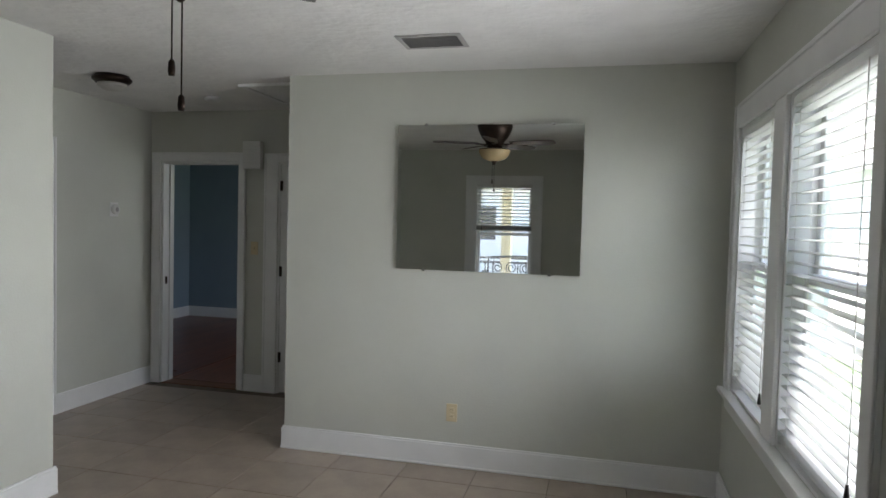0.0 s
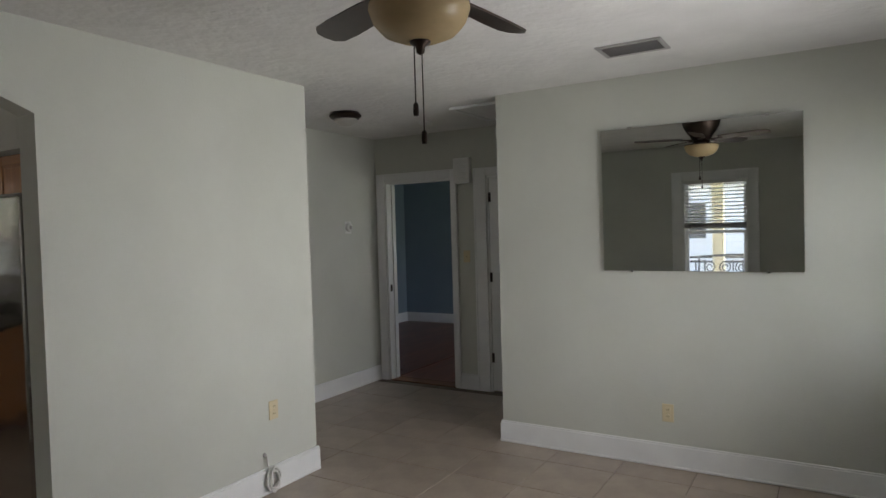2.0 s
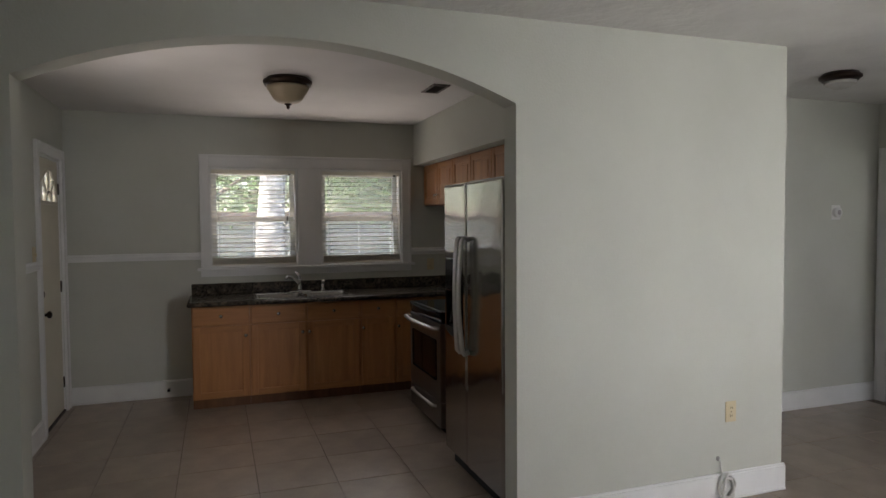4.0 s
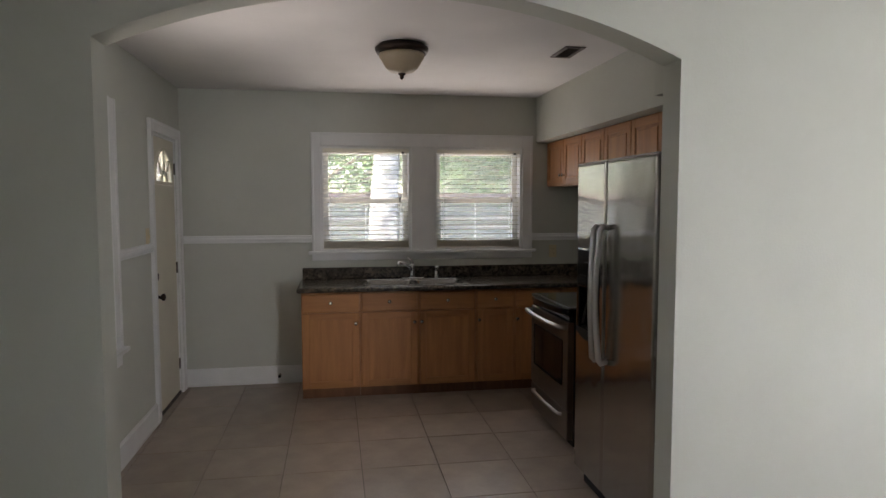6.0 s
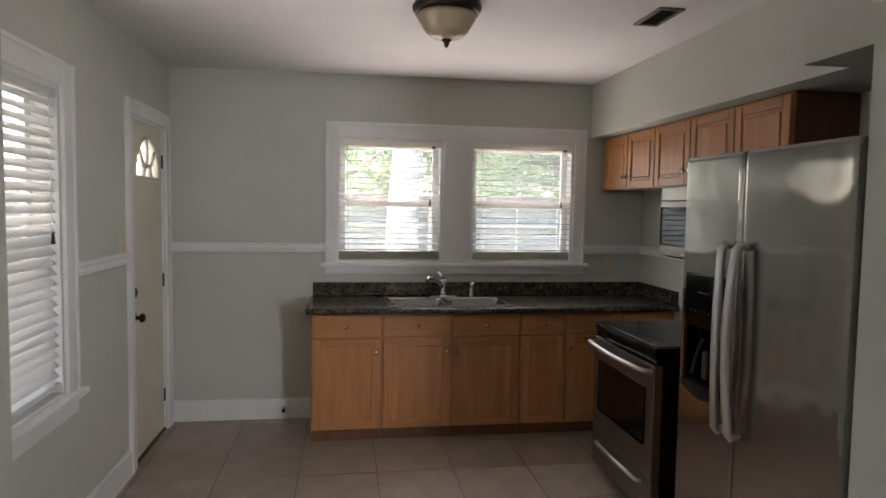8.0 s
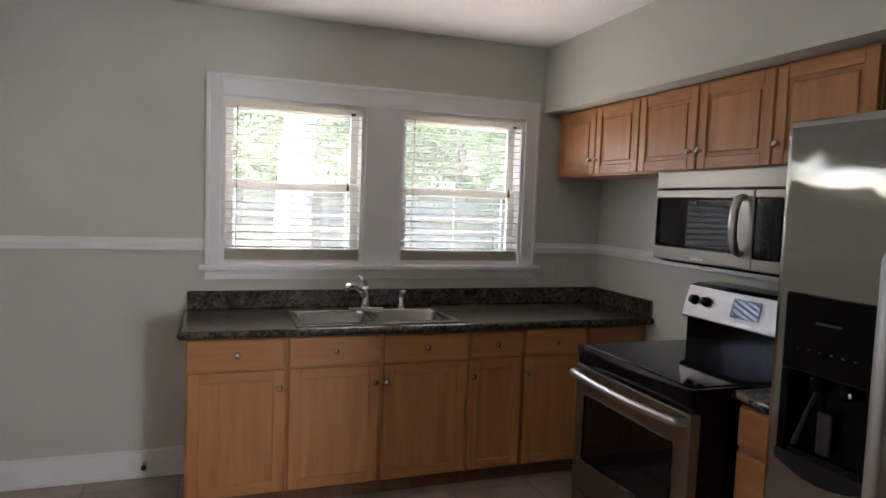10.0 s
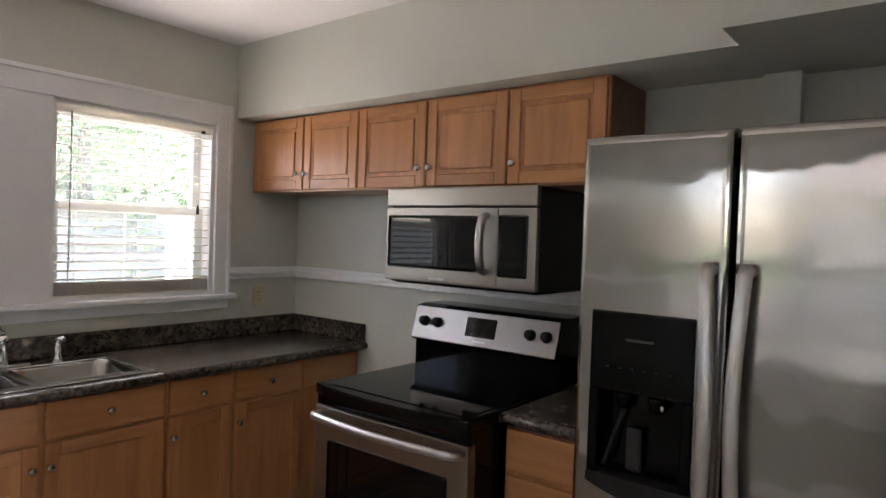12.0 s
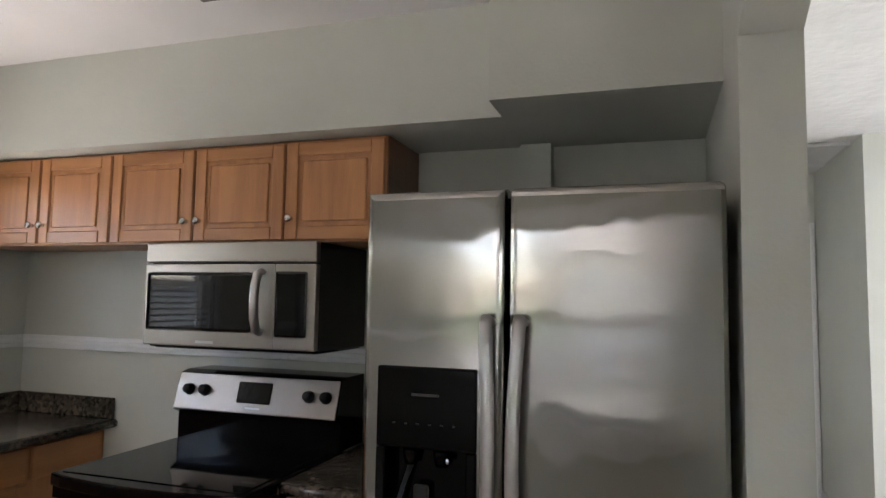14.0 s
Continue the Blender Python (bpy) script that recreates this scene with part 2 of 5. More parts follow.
DOOR_PAINT = mat("cream_door_paint", (0.68, 0.64, 0.53), 0.45, vary=0.03, scale=3, bump=0.05, bump_scale=40)
MIRROR = mat("silvered_mirror", (0.82, 0.85, 0.82), 0.012, 1.0, vary=0.0)
VENT_GREY = mat("grey_painted_vent_steel", (0.42, 0.41, 0.4), 0.5, vary=0.06)
SIDING = mat("white_house_siding", (0.78, 0.78, 0.76), 0.6, vary=0.04, scale=2)
VENT_BROWN = mat("dusty_brown_vent", (0.16, 0.13, 0.12), 0.6, vary=0.2, scale=20)


def granite(name):
    m = bpy.data.materials.new(name)
    m.use_nodes = True
    n, l = m.node_tree.nodes, m.node_tree.links
    b = n["Principled BSDF"]
    b.inputs["Roughness"].default_value, b.inputs["IOR"].default_value = 0.19, 1.45
    co = n.new("ShaderNodeTexCoord")
    v, w = n.new("ShaderNodeTexVoronoi"), n.new("ShaderNodeTexNoise")
    v.inputs["Scale"].default_value, w.inputs["Scale"].default_value, w.inputs["Detail"].default_value = 62, 9, 9
    fray, bend = n.new("ShaderNodeTexNoise"), n.new("ShaderNodeVectorMath")   # frays the flecks' edges
    fray.inputs["Scale"].default_value, fray.inputs["Detail"].default_value = 70, 4
    bend.operation = "MULTIPLY_ADD"
    bend.inputs[1].default_value = (0.035, 0.035, 0.035)
    l.new(co.outputs["Object"], fray.inputs["Vector"])
    l.new(fray.outputs["Color"], bend.inputs[0])
    l.new(co.outputs["Object"], bend.inputs[2])
    l.new(bend.outputs[0], v.inputs["Vector"])
    l.new(co.outputs["Object"], w.inputs["Vector"])
    bw = n.new("ShaderNodeRGBToBW")
    l.new(v.outputs["Color"], bw.inputs[0])
    mul = n.new("ShaderNodeMath")
    mul.operation = "MULTIPLY"
    l.new(bw.outputs[0], mul.inputs[0])
    l.new(w.outputs["Fac"], mul.inputs[1])
    r = n.new("ShaderNodeValToRGB")
    e = r.color_ramp.elements
    e[0].position, e[0].color = 0.08, (0.02, 0.017, 0.014, 1)
    e[1].position, e[1].color = 0.55, (0.165, 0.132, 0.1, 1)
    e.new(0.28).color = (0.075, 0.063, 0.05, 1)
    l.new(mul.outputs[0], r.inputs[0])
    l.new(r.outputs[0], b.inputs["Base Color"])
    return m


GRANITE = granite("dark_granite_laminate")

# ---- building blocks ----
HOME = {}


def box(x0, x1, y0, y1, z0, z1, bevel=0.0, bm=None, m=None, seg=1):
    """A box between two corners, with rounded edges where bevel is given."""
    own = bmesh.new()
    bmesh.ops.create_cube(own, size=1)
    for v in own.verts:
        v.co = Vector((x0 + (v.co.x + 0.5) * (x1 - x0), y0 + (v.co.y + 0.5) * (y1 - y0), z0 + (v.co.z + 0.5) * (z1 - z0)))
    if bevel:
        bmesh.ops.bevel(own, geom=own.edges[:], offset=bevel, segments=seg, affect="EDGES", profile=0.6)
    return merge(own, bm, m)


def merge(own, bm=None, m=None):
    if m is not None:
        own.transform(m)
    if bm is None:
        return own
    tmp = bpy.data.meshes.new("tmp")
    own.to_mesh(tmp)
    own.free()
    bm.from_mesh(tmp)
    bpy.data.meshes.remove(tmp)
    return bm


def lathe(profile, steps=32, bm=None, m=None):
    """A body turned round the z axis from (radius, height) pairs."""
    own = bmesh.new()
    rings = []
    for r, z in profile:
        rings.append([own.verts.new((max(r, 1e-4) * math.cos(2 * math.pi * k / steps), max(r, 1e-4) * math.sin(2 * math.pi * k / steps), z)) for k in range(steps)])
    for a, b in zip(rings, rings[1:]):
        for k in range(steps):
            own.faces.new((a[k], a[(k + 1) % steps], b[(k + 1) % steps], b[k]))
    own.faces.new(rings[0][::-1])
    own.faces.new(rings[-1])
    for f in own.faces:
        f.smooth = True
    bmesh.ops.recalc_face_normals(own, faces=own.faces[:])
    return merge(own, bm, m)


def tube(points, radius, steps=10, bm=None, m=None, flat=1.0):
    """A round bar along points; radius may be one number or one for each point."""
    own = bmesh.new()
    pts = [Vector(p) for p in points]
    radii = radius if isinstance(radius, (list, tuple)) else [radius] * len(pts)
    rings, side = [], None
    for k, p in enumerate(pts):
        way = (pts[min(k + 1, len(pts) - 1)] - pts[max(k - 1, 0)]).normalized()
        if side is None:
            side = way.orthogonal().normalized()
        side = (side - way * side.dot(way)).normalized()
        up = way.cross(side)
        rings.append([own.verts.new(p + radii[k] * (math.cos(2 * math.pi * j / steps) * side + flat * math.sin(2 * math.pi * j / steps) * up)) for j in range(steps)])
    for a, b in zip(rings, rings[1:]):
        for j in range(steps):
            own.faces.new((a[j], a[(j + 1) % steps], b[(j + 1) % steps], b[j]))
    own.faces.new(rings[0][::-1])
    own.faces.new(rings[-1])
    for f in own.faces:
        f.smooth = True
    bmesh.ops.recalc_face_normals(own, faces=own.faces[:])
    return merge(own, bm, m)


def slab(outline, depth, bm=None, m=None, bevel=0.0):
    """A plate with the outline (x, z pairs) in the plane y = 0, as thick as depth towards +y."""
    own = bmesh.new()
    face = own.faces.new([own.verts.new((x, 0, z)) for x, z in outline])
    ext = bmesh.ops.extrude_face_region(own, geom=[face])
    for v in ext["geom"]:
        if isinstance(v, bmesh.types.BMVert):
            v.co.y += depth
    bmesh.ops.recalc_face_normals(own, faces=own.faces[:])
    if bevel:
        bmesh.ops.bevel(own, geom=own.edges[:], offset=bevel, segments=2, affect="EDGES", profile=0.6)
    return merge(own, bm, m)


def mesh_of(name, bm, material):
    data = bpy.data.meshes.new(name)
    bm.to_mesh(data)
    bm.free()
    data.materials.append(material)
    return data


def part(name, bm, material, parent, label="", shadow=True):
    ob = new(name, mesh_of(name, bm, material) if isinstance(bm, bmesh.types.BMesh) else bm)
    ob.parent = parent
    ob.matrix_parent_inverse = HOME.get(parent.name, Matrix()).inverted()
    ob.visible_shadow = shadow
    return tagged(ob, label)


def thing(name, at, label, category, group="", kind=""):
    """An Empty at a thing's base, to hold its parts."""
    ob = new(name)
    ob.location = at
    HOME[ob.name] = Matrix.Translation(at)
    return tagged(ob, label, category, group, kind)


def solo(name, bm, material, label, category, group="", kind=""):
    return tagged(new(name, mesh_of(name, bm, material)), label, category, group, kind)


def holed(length, height, depth, holes, bm=None, m=None):
    """A wall along x from 0 to length, as thick as depth towards +y, with openings (x0, x1, z0, z1) through it."""
    own = bmesh.new()
    xs = sorted({0.0, length, *[v for h in holes for v in h[:2]]})
    zs = sorted({0.0, height, *[v for h in holes for v in h[2:]]})
    for a, b in zip(xs, xs[1:]):
        for c, d in zip(zs, zs[1:]):
            if not any(h[0] < (a + b) / 2 < h[1] and h[2] < (c + d) / 2 < h[3] for h in holes):
                box(a, b, 0, depth, c, d, bm=own)
    bmesh.ops.remove_doubles(own, verts=own.verts[:], dist=1e-5)
    inner = [f for f in own.faces if any(g is not f and set(g.verts) == set(f.verts) for g in f.verts[0].link_faces)]
    bmesh.ops.delete(own, geom=inner, context="FACES")
    return merge(own, bm, m)


# ---- the plan ----
H = 2.53                       # ceilings
XE, YN, YS = 3.65, 3.897, -1.44   # living room: window wall, mirror wall, porch wall
XK, YK = -3.42, 2.102         # kitchen: window wall, range wall
T = 0.135                      # inner walls
HX, HY = -1.165, 5.12         # hall: thermostat wall, bedroom wall
LEND, MEND = 2.832, 0.862      # ends of the arch wall and of the mirror wall
WEST, EAST, SOUTH = 90, -90, 180
BH = 0.14                      # baseboard


def setting(name, bm, material, label=""):
    return solo(name, bm, material, label, "structure", kind="structure")


# ground, floor, ceilings
setting("floor", box(-4.0, 4.2, -1.6, 5.32, -0.14, -0.006), GROUT, "beige ceramic floor tiles with brown-grey grout")
setting("ceiling_living", box(-T / 2, XE + 0.1, YS - 0.1, HY + 0.05, H, H + 0.12), CEIL, "white knockdown-textured ceiling")
setting("ceiling_hall", box(HX - 0.1, -T / 2, LEND - 0.1, HY + 0.05, H, H + 0.12), CEIL, "white knockdown-textured hall ceiling")
setting("ceiling_kitchen", box(XK - 0.1, -T / 2, YS - 0.1, LEND - 0.1, H, H + 0.12), CEIL_FLAT, "smooth off-white kitchen ceiling")

# outer walls
LWIN = (1.145, 1.985, 0.62, 2.05)       # porch window of the living room, along x
KWIN, KWIN2 = (-1.645, -1.02, 0.72, 2.075), (-0.92, -0.31, 0.72, 2.075)     # porch windows of the kitchen
KDOOR = (-3.265, -2.56, 0.0, 2.085)
E1, E2 = (2.915, 3.66, 0.69, 2.12), (1.86, 2.745, 0.69, 2.12)
W1, W2 = (-0.282, 0.508, 1.155, 2.07), (0.722, 1.53, 1.155, 2.07)
DEEP = 0.15
south = [(XE - b, XE - a, z0, z1) for a, b, z0, z1 in (LWIN, KWIN, KWIN2, KDOOR)]
setting("wall_south", holed(XE - XK, H, DEEP, south, m=pose(XE, YS, 0, 0, 0, SOUTH)), PAINT, "sage-grey painted porch-side wall")
setting("wall_east", holed(HY - YS, H, DEEP, [(HY - b, HY - a, z0, z1) for a, b, z0, z1 in (E1, E2)], m=pose(XE, HY, 0, 0, 0, EAST)), PAINT, "sage-grey wall with two tall windows")
setting("wall_west", holed(LEND - YS, H, DEEP, [(a - YS, b - YS, z0, z1) for a, b, z0, z1 in (W1, W2)], m=pose(XK, YS, 0, 0, 0, WEST)), PAINT, "sage-grey kitchen wall with two windows")
setting("wall_kitchen_north", box(XK, -T, YK, YK + 0.1, 0, H), PAINT, "sage-grey wall behind the range")

# the arch wall
A0, A1, AZ, AC = -0.94, 1.145, 2.122, 2.343
half, rise = (A1 - A0) / 2, AC - AZ
rad = (half * half + rise * rise) / (2 * rise)
curve = [(A0 + (A1 - A0) * k / 36, AC - rad + math.sqrt(rad * rad - (half * (k / 18 - 1)) ** 2)) for k in range(37)]
arch = slab([(YS, 0), (A0, 0), *curve, (A1, 0), (LEND, 0), (LEND, H), (YS, H)], T, m=Matrix(((0, -1, 0, 0), (1, 0, 0, 0), (0, 0, 1, 0), (0, 0, 0, 1))))
setting("wall_arch", arch, PAINT, "sage-grey wall with a wide shallow archway")

# mirror wall and the hall
setting("wall_mirror", box(MEND, XE, YN, YN + T, 0, H), PAINT, "sage-grey wall that carries the mirror")
setting("wall_hall_east", box(MEND, MEND + T, YN + T, HY, 0, H), PAINT, "sage-grey hall side wall")
setting("wall_hall_south", box(HX, -T, LEND - 0.12, LEND, 0, H), PAINT, "sage-grey hall end wall")
HDOOR = (3.12, 3.925, 0.0, 2.06)
setting("wall_hall_west", holed(HY - LEND, H, T, [(HDOOR[0] - LEND, HDOOR[1] - LEND, 0, 2.06)], m=pose(HX, LEND, 0, 0, 0, WEST)), PAINT, "sage-grey hall wall with thermostat")
BDOOR = (-1.05, -0.24, 0.0, 2.072)
CDOOR = (0.142, 0.815, 0.0, 2.065)
setting("wall_hall_north", holed(MEND - HX + 2 * T, H, T, [(a - HX + T, b - HX + T, 0, z) for a, b, _, z in (BDOOR, CDOOR)], m=pose(HX - T, HY, 0, 0, 0, 0)), PAINT, "sage-grey hall wall with two white-cased doors")

# the blue room beyond the hall
RX0, RX1, RY = -3.38, 1.4, 8.86
setting("wall_blue_north", box(RX0, RX1, RY, RY + 0.1, 0, H), BLUE, "slate-blue bedroom wall")
setting("wall_blue_west", box(RX0 - 0.1, RX0, HY, RY + 0.1, 0, H), BLUE, "slate-blue bedroom wall")
setting("wall_blue_east", holed(RY - HY, H, 0.1, [(1.2, 2.4, 0.8, 2.0)], m=pose(RX1, RY, 0, 0, 0, EAST)), BLUE, "slate-blue bedroom wall out of view with an added opening")
setting("wall_blue_south", holed(RX1 - RX0, H, 0.02, [(BDOOR[0] - RX0, BDOOR[1] - RX0, 0, BDOOR[3]), (CDOOR[0] - RX0, CDOOR[1] - RX0, 0, CDOOR[3])], m=pose(RX0, HY + T + 0.002, 0)), BLUE, "slate-blue inner face of the bedroom wall")
setting("ceiling_bedroom", box(RX0 - 0.1, RX1 + 0.1, HY + 0.05, RY + 0.1, H, H + 0.12), CEIL_FLAT, "white bedroom ceiling")
setting("floor_bedroom", box(RX0 - 0.1, RX1 + 0.1, HY + 0.13, RY + 0.1, -0.14, -0.009), REDWOOD, "red-brown wooden plank floor")

# ---- trim, doors and windows ----


def baseboard(m, length, label="white baseboard with a moulded top edge"):
    bm = slab([(0, 0), (length, 0), (length, BH), (0, BH)], -0.016)
    box(0, length, -0.011, 0.0, BH - 0.001, BH + 0.014, 0.003, bm=bm)
    box(0, length, -0.024, -0.0155, 0.0, 0.016, 0.004, bm=bm)
    bm.transform(m)
    return setting("baseboard", bm, TRIM, label)


def rail(m, length):
    bm = box(0, length, -0.018, 0, 1.232, 1.297, 0.004)
    box(0, length, -0.027, -0.0175, 1.252, 1.277, 0.005, bm=bm)
    bm.transform(m)
    return setting("trim", bm, TRIM, "white moulded chair rail")


baseboard(pose(MEND, YN, 0), XE - MEND)
baseboard(pose(XE, YN - 0.016, 0, 0, 0, EAST), YN - YS - 0.032)
baseboard(pose(XE, YS, 0, 0, 0, SOUTH), XE)
baseboard(pose(0, A1, 0, 0, 0, 90), LEND - A1 + 0.016)
baseboard(pose(0, YS, 0, 0, 0, 90), A0 - YS)
baseboard(pose(HX, 4.015, 0, 0, 0, WEST), HY - 4.015)
baseboard(pose(-0.178, HY, 0), 0.186)
baseboard(pose(MEND, HY, 0, 0, 0, EAST), HY - YN + 0.016)
baseboard(pose(-0.015, LEND, 0, 0, 0, SOUTH), -0.015 - HX)
baseboard(pose(XK, YS, 0, 0, 0, WEST), -0.437 - YS)
baseboard(pose(-T, YS, 0, 0, 0, SOUTH), 2.475 - T)
baseboard(pose(XK + 0.62, YK, 0), 0.57)
baseboard(pose(RX0, RY, 0), RX1 - RX0)
baseboard(pose(RX0, HY + T, 0, 0, 0, WEST), RY - HY - T)
rail(pose(XK, YS, 0, 0, 0, WEST), -0.362 - YS)
rail(pose(XK, 1.624, 0, 0, 0, WEST), YK - 1.624)
rail(pose(XK, YK, 0), 2.3)
rail(pose(-1.75, YS, 0, 0, 0, SOUTH), 2.475 - 1.75)


def casing(parent, m, x0, x1, z1, left, right, top, name="casing"):
    """Flat boards with a raised outer band round a door opening."""
    for n, (a, b, za, zb) in {"left": (x0 - left, x0, 0, z1 + top), "right": (x1, x1 + right, 0, z1 + top), "head": (x0, x1, z1, z1 + top)}.items():
        bm = box(a, b, -0.02, 0, za, zb, 0.003)
        if n == "left":
            box(a, a + 0.02, -0.027, -0.0195, za, zb, 0.003, bm=bm)
        elif n == "right":
            box(b - 0.02, b, -0.027, -0.0195, za, zb, 0.003, bm=bm)
        else:
            box(a, b, -0.027, -0.0195, zb - 0.02, zb, 0.003, bm=bm)
        bm.transform(m)
        part(name, bm, TRIM, parent)


def jambs(parent, m, x0, x1, z1, depth):
    for a, b, za, zb in ((x0, x0 + 0.018, 0, z1), (x1 - 0.018, x1, 0, z1), (x0 + 0.018, x1 - 0.018, z1 - 0.018, z1)):
        part("jamb", box(a, b, 0.001, depth, za, zb, m=m), TRIM, parent)
        s = 0.03
        part("door_stop", box(a - (0 if a == x0 else 0.010), b + (0.010 if a == x0 else 0), depth * 0.55, depth * 0.55 + s, za, zb if zb == z1 and a != x0 + 0.018 else zb, m=m), TRIM, parent) if zb - za > 0.1 else None


def hinge(parent, m, x, y, z):
    bm = lathe([(0.006, -0.045), (0.006, 0.045)], 10, m=m @ pose(x, y, z))
    box(x - 0.003, x + 0.02, y - 0.003, y + 0.003, z - 0.045, z + 0.045, 0.001, bm=bm, m=m)
    part("hinge", bm, BRONZE, parent, "dark bronze hinge")


def knob(parent, m, x, y, z, material=NICKEL, r=0.027):
    bm = lathe([(0.032, 0), (0.032, 0.006), (0.012, 0.012), (0.012, 0.028), (r, 0.04), (r, 0.055), (0.012, 0.064)], 20, m=m @ pose(x, y, z, 90, 0, 0))
    part("door_knob", bm, material, parent, "round metal door knob")


# open doorway to the blue room
bd = thing("door_1", (-0.66, HY, 0), "white-cased doorway to the blue room", "doorway", kind="structure")
mH = pose(0, HY, 0)
casing(bd, mH, BDOOR[0], BDOOR[1], BDOOR[3], 0.09, 0.062, 0.082)
jambs(bd, mH, BDOOR[0], BDOOR[1], BDOOR[3], T + 0.02)
part("threshold", box(BDOOR[0], BDOOR[1], 0.0, 0.14, -0.005, 0.006, 0.003, m=mH), OAK_SIDE, bd, "dark wooden threshold strip")
part("strike_plate", box(BDOOR[0] + 0.018, BDOOR[0] + 0.021, 0.03, 0.06, 0.93, 1.0, m=mH), BRONZE, bd, "dark metal strike plate")
# closed white door beside it
cd = thing("door_2", (0.45, HY, 0), "closed white hall closet door with black hinges", "door", kind="structure")
casing(cd, mH, CDOOR[0], CDOOR[1], CDOOR[3], 0.13, 0.04, 0.08)
jambs(cd, mH, CDOOR[0], CDOOR[1], CDOOR[3], T)
leaf = box(CDOOR[0] + 0.022, CDOOR[1] - 0.022, 0.005, 0.04, 0.012, CDOOR[3] - 0.022, 0.002)
part("door_leaf", merge(leaf, None, mH), TRIM, cd)
for z in (1.86, 1.1, 0.33):
    hinge(cd, mH, CDOOR[0] + 0.024, -0.004, z)
# closed hall door
hd = thing("door_3", (HX, 3.52, 0), "closed white panel door in the hall", "door", kind="structure")
mW = pose(HX, 0, 0, 0, 0, WEST)
casing(hd, mW, HDOOR[0], HDOOR[1], HDOOR[3], 0.09, 0.09, 0.09)
part("door_leaf", box(HDOOR[0] + 0.003, HDOOR[1] - 0.003, 0.03, 0.065, 0.01, HDOOR[3] - 0.003, 0.002, m=mW), TRIM, hd)
# kitchen back door
kd = thing("door_4", (-2.94, YS, 0), "closed cream back door with sunburst fanlight", "door", kind="structure")
mS = pose(0, YS, 0, 0, 0, SOUTH)
d0, d1 = -KDOOR[1], -KDOOR[0]
casing(kd, mS, d0, d1, KDOOR[3], 0.085, 0.085, 0.085)
jambs(kd, mS, d0, d1, KDOOR[3], DEEP)
cx, zf, rf = (d0 + d1) / 2, 1.735, 0.25
fan_arc = [(cx + rf * math.cos(a), zf + rf * math.sin(a)) for a in [math.pi * k / 20 for k in range(21)]]
leaf = bmesh.new()
box(d0 + 0.02, cx - rf, 0, 0.042, 0.01, KDOOR[3] - 0.02, bm=leaf)
box(cx + rf, d1 - 0.02, 0, 0.042, 0.01, KDOOR[3] - 0.02, bm=leaf)
box(cx - rf, cx + rf, 0, 0.042, 0.01, zf, bm=leaf)
for (xa, za), (xb, zb) in zip(fan_arc, fan_arc[1:]):
    slab([(xa, za), (xa, KDOOR[3] - 0.02), (xb, KDOOR[3] - 0.02), (xb, zb)], 0.042, leaf)
leaf.transform(mS @ pose(0, 0.012, 0))
leaf_ob = part("door_leaf", leaf, DOOR_PAINT, kd)
part("fanlight_pane", slab(fan_arc, 0.006, m=mS @ pose(0, 0.03, 0)), PANE, leaf_ob, "half-round glass pane", shadow=False)
for k in range(1, 4):
    a = math.pi * k / 4
    part("glazing_bar", tube([(cx + 0.07 * math.cos(a), 0.008, zf + 0.07 * math.sin(a)), (cx + rf * math.cos(a), 0.008, zf + rf * math.sin(a))], 0.011, 8, m=mS), DOOR_PAINT, leaf_ob)
for r0 in (0.075, rf - 0.004):
    part("glazing_arc", tube([(cx + r0 * math.cos(math.pi * k / 16), 0.008, zf + r0 * math.sin(math.pi * k / 16)) for k in range(17)], 0.013, 8, m=mS), DOOR_PAINT, leaf_ob)
part("glazing_foot", box(cx - rf - 0.012, cx + rf + 0.012, 0.0, 0.02, zf - 0.024, zf + 0.004, 0.004, m=mS), DOOR_PAINT, leaf_ob)
knob(kd, mS, d0 + 0.075, 0.012, 0.89, BRONZE)
part("deadbolt", lathe([(0.03, 0), (0.03, 0.012), (0.02, 0.018)], 20, m=mS @ pose(d0 + 0.075, 0.012, 1.04, 90, 0, 0)), BRONZE, kd, "round dark deadbolt")
part("threshold", box(d0 + 0.018, d1 - 0.018, 0.0, 0.13, -0.004, 0.022, 0.004, m=mS), BRONZE, kd, "dark metal threshold")
for z in (0.25, 1.05, 1.85):
    hinge(kd, mS, d1 - 0.022, 0.006, z)


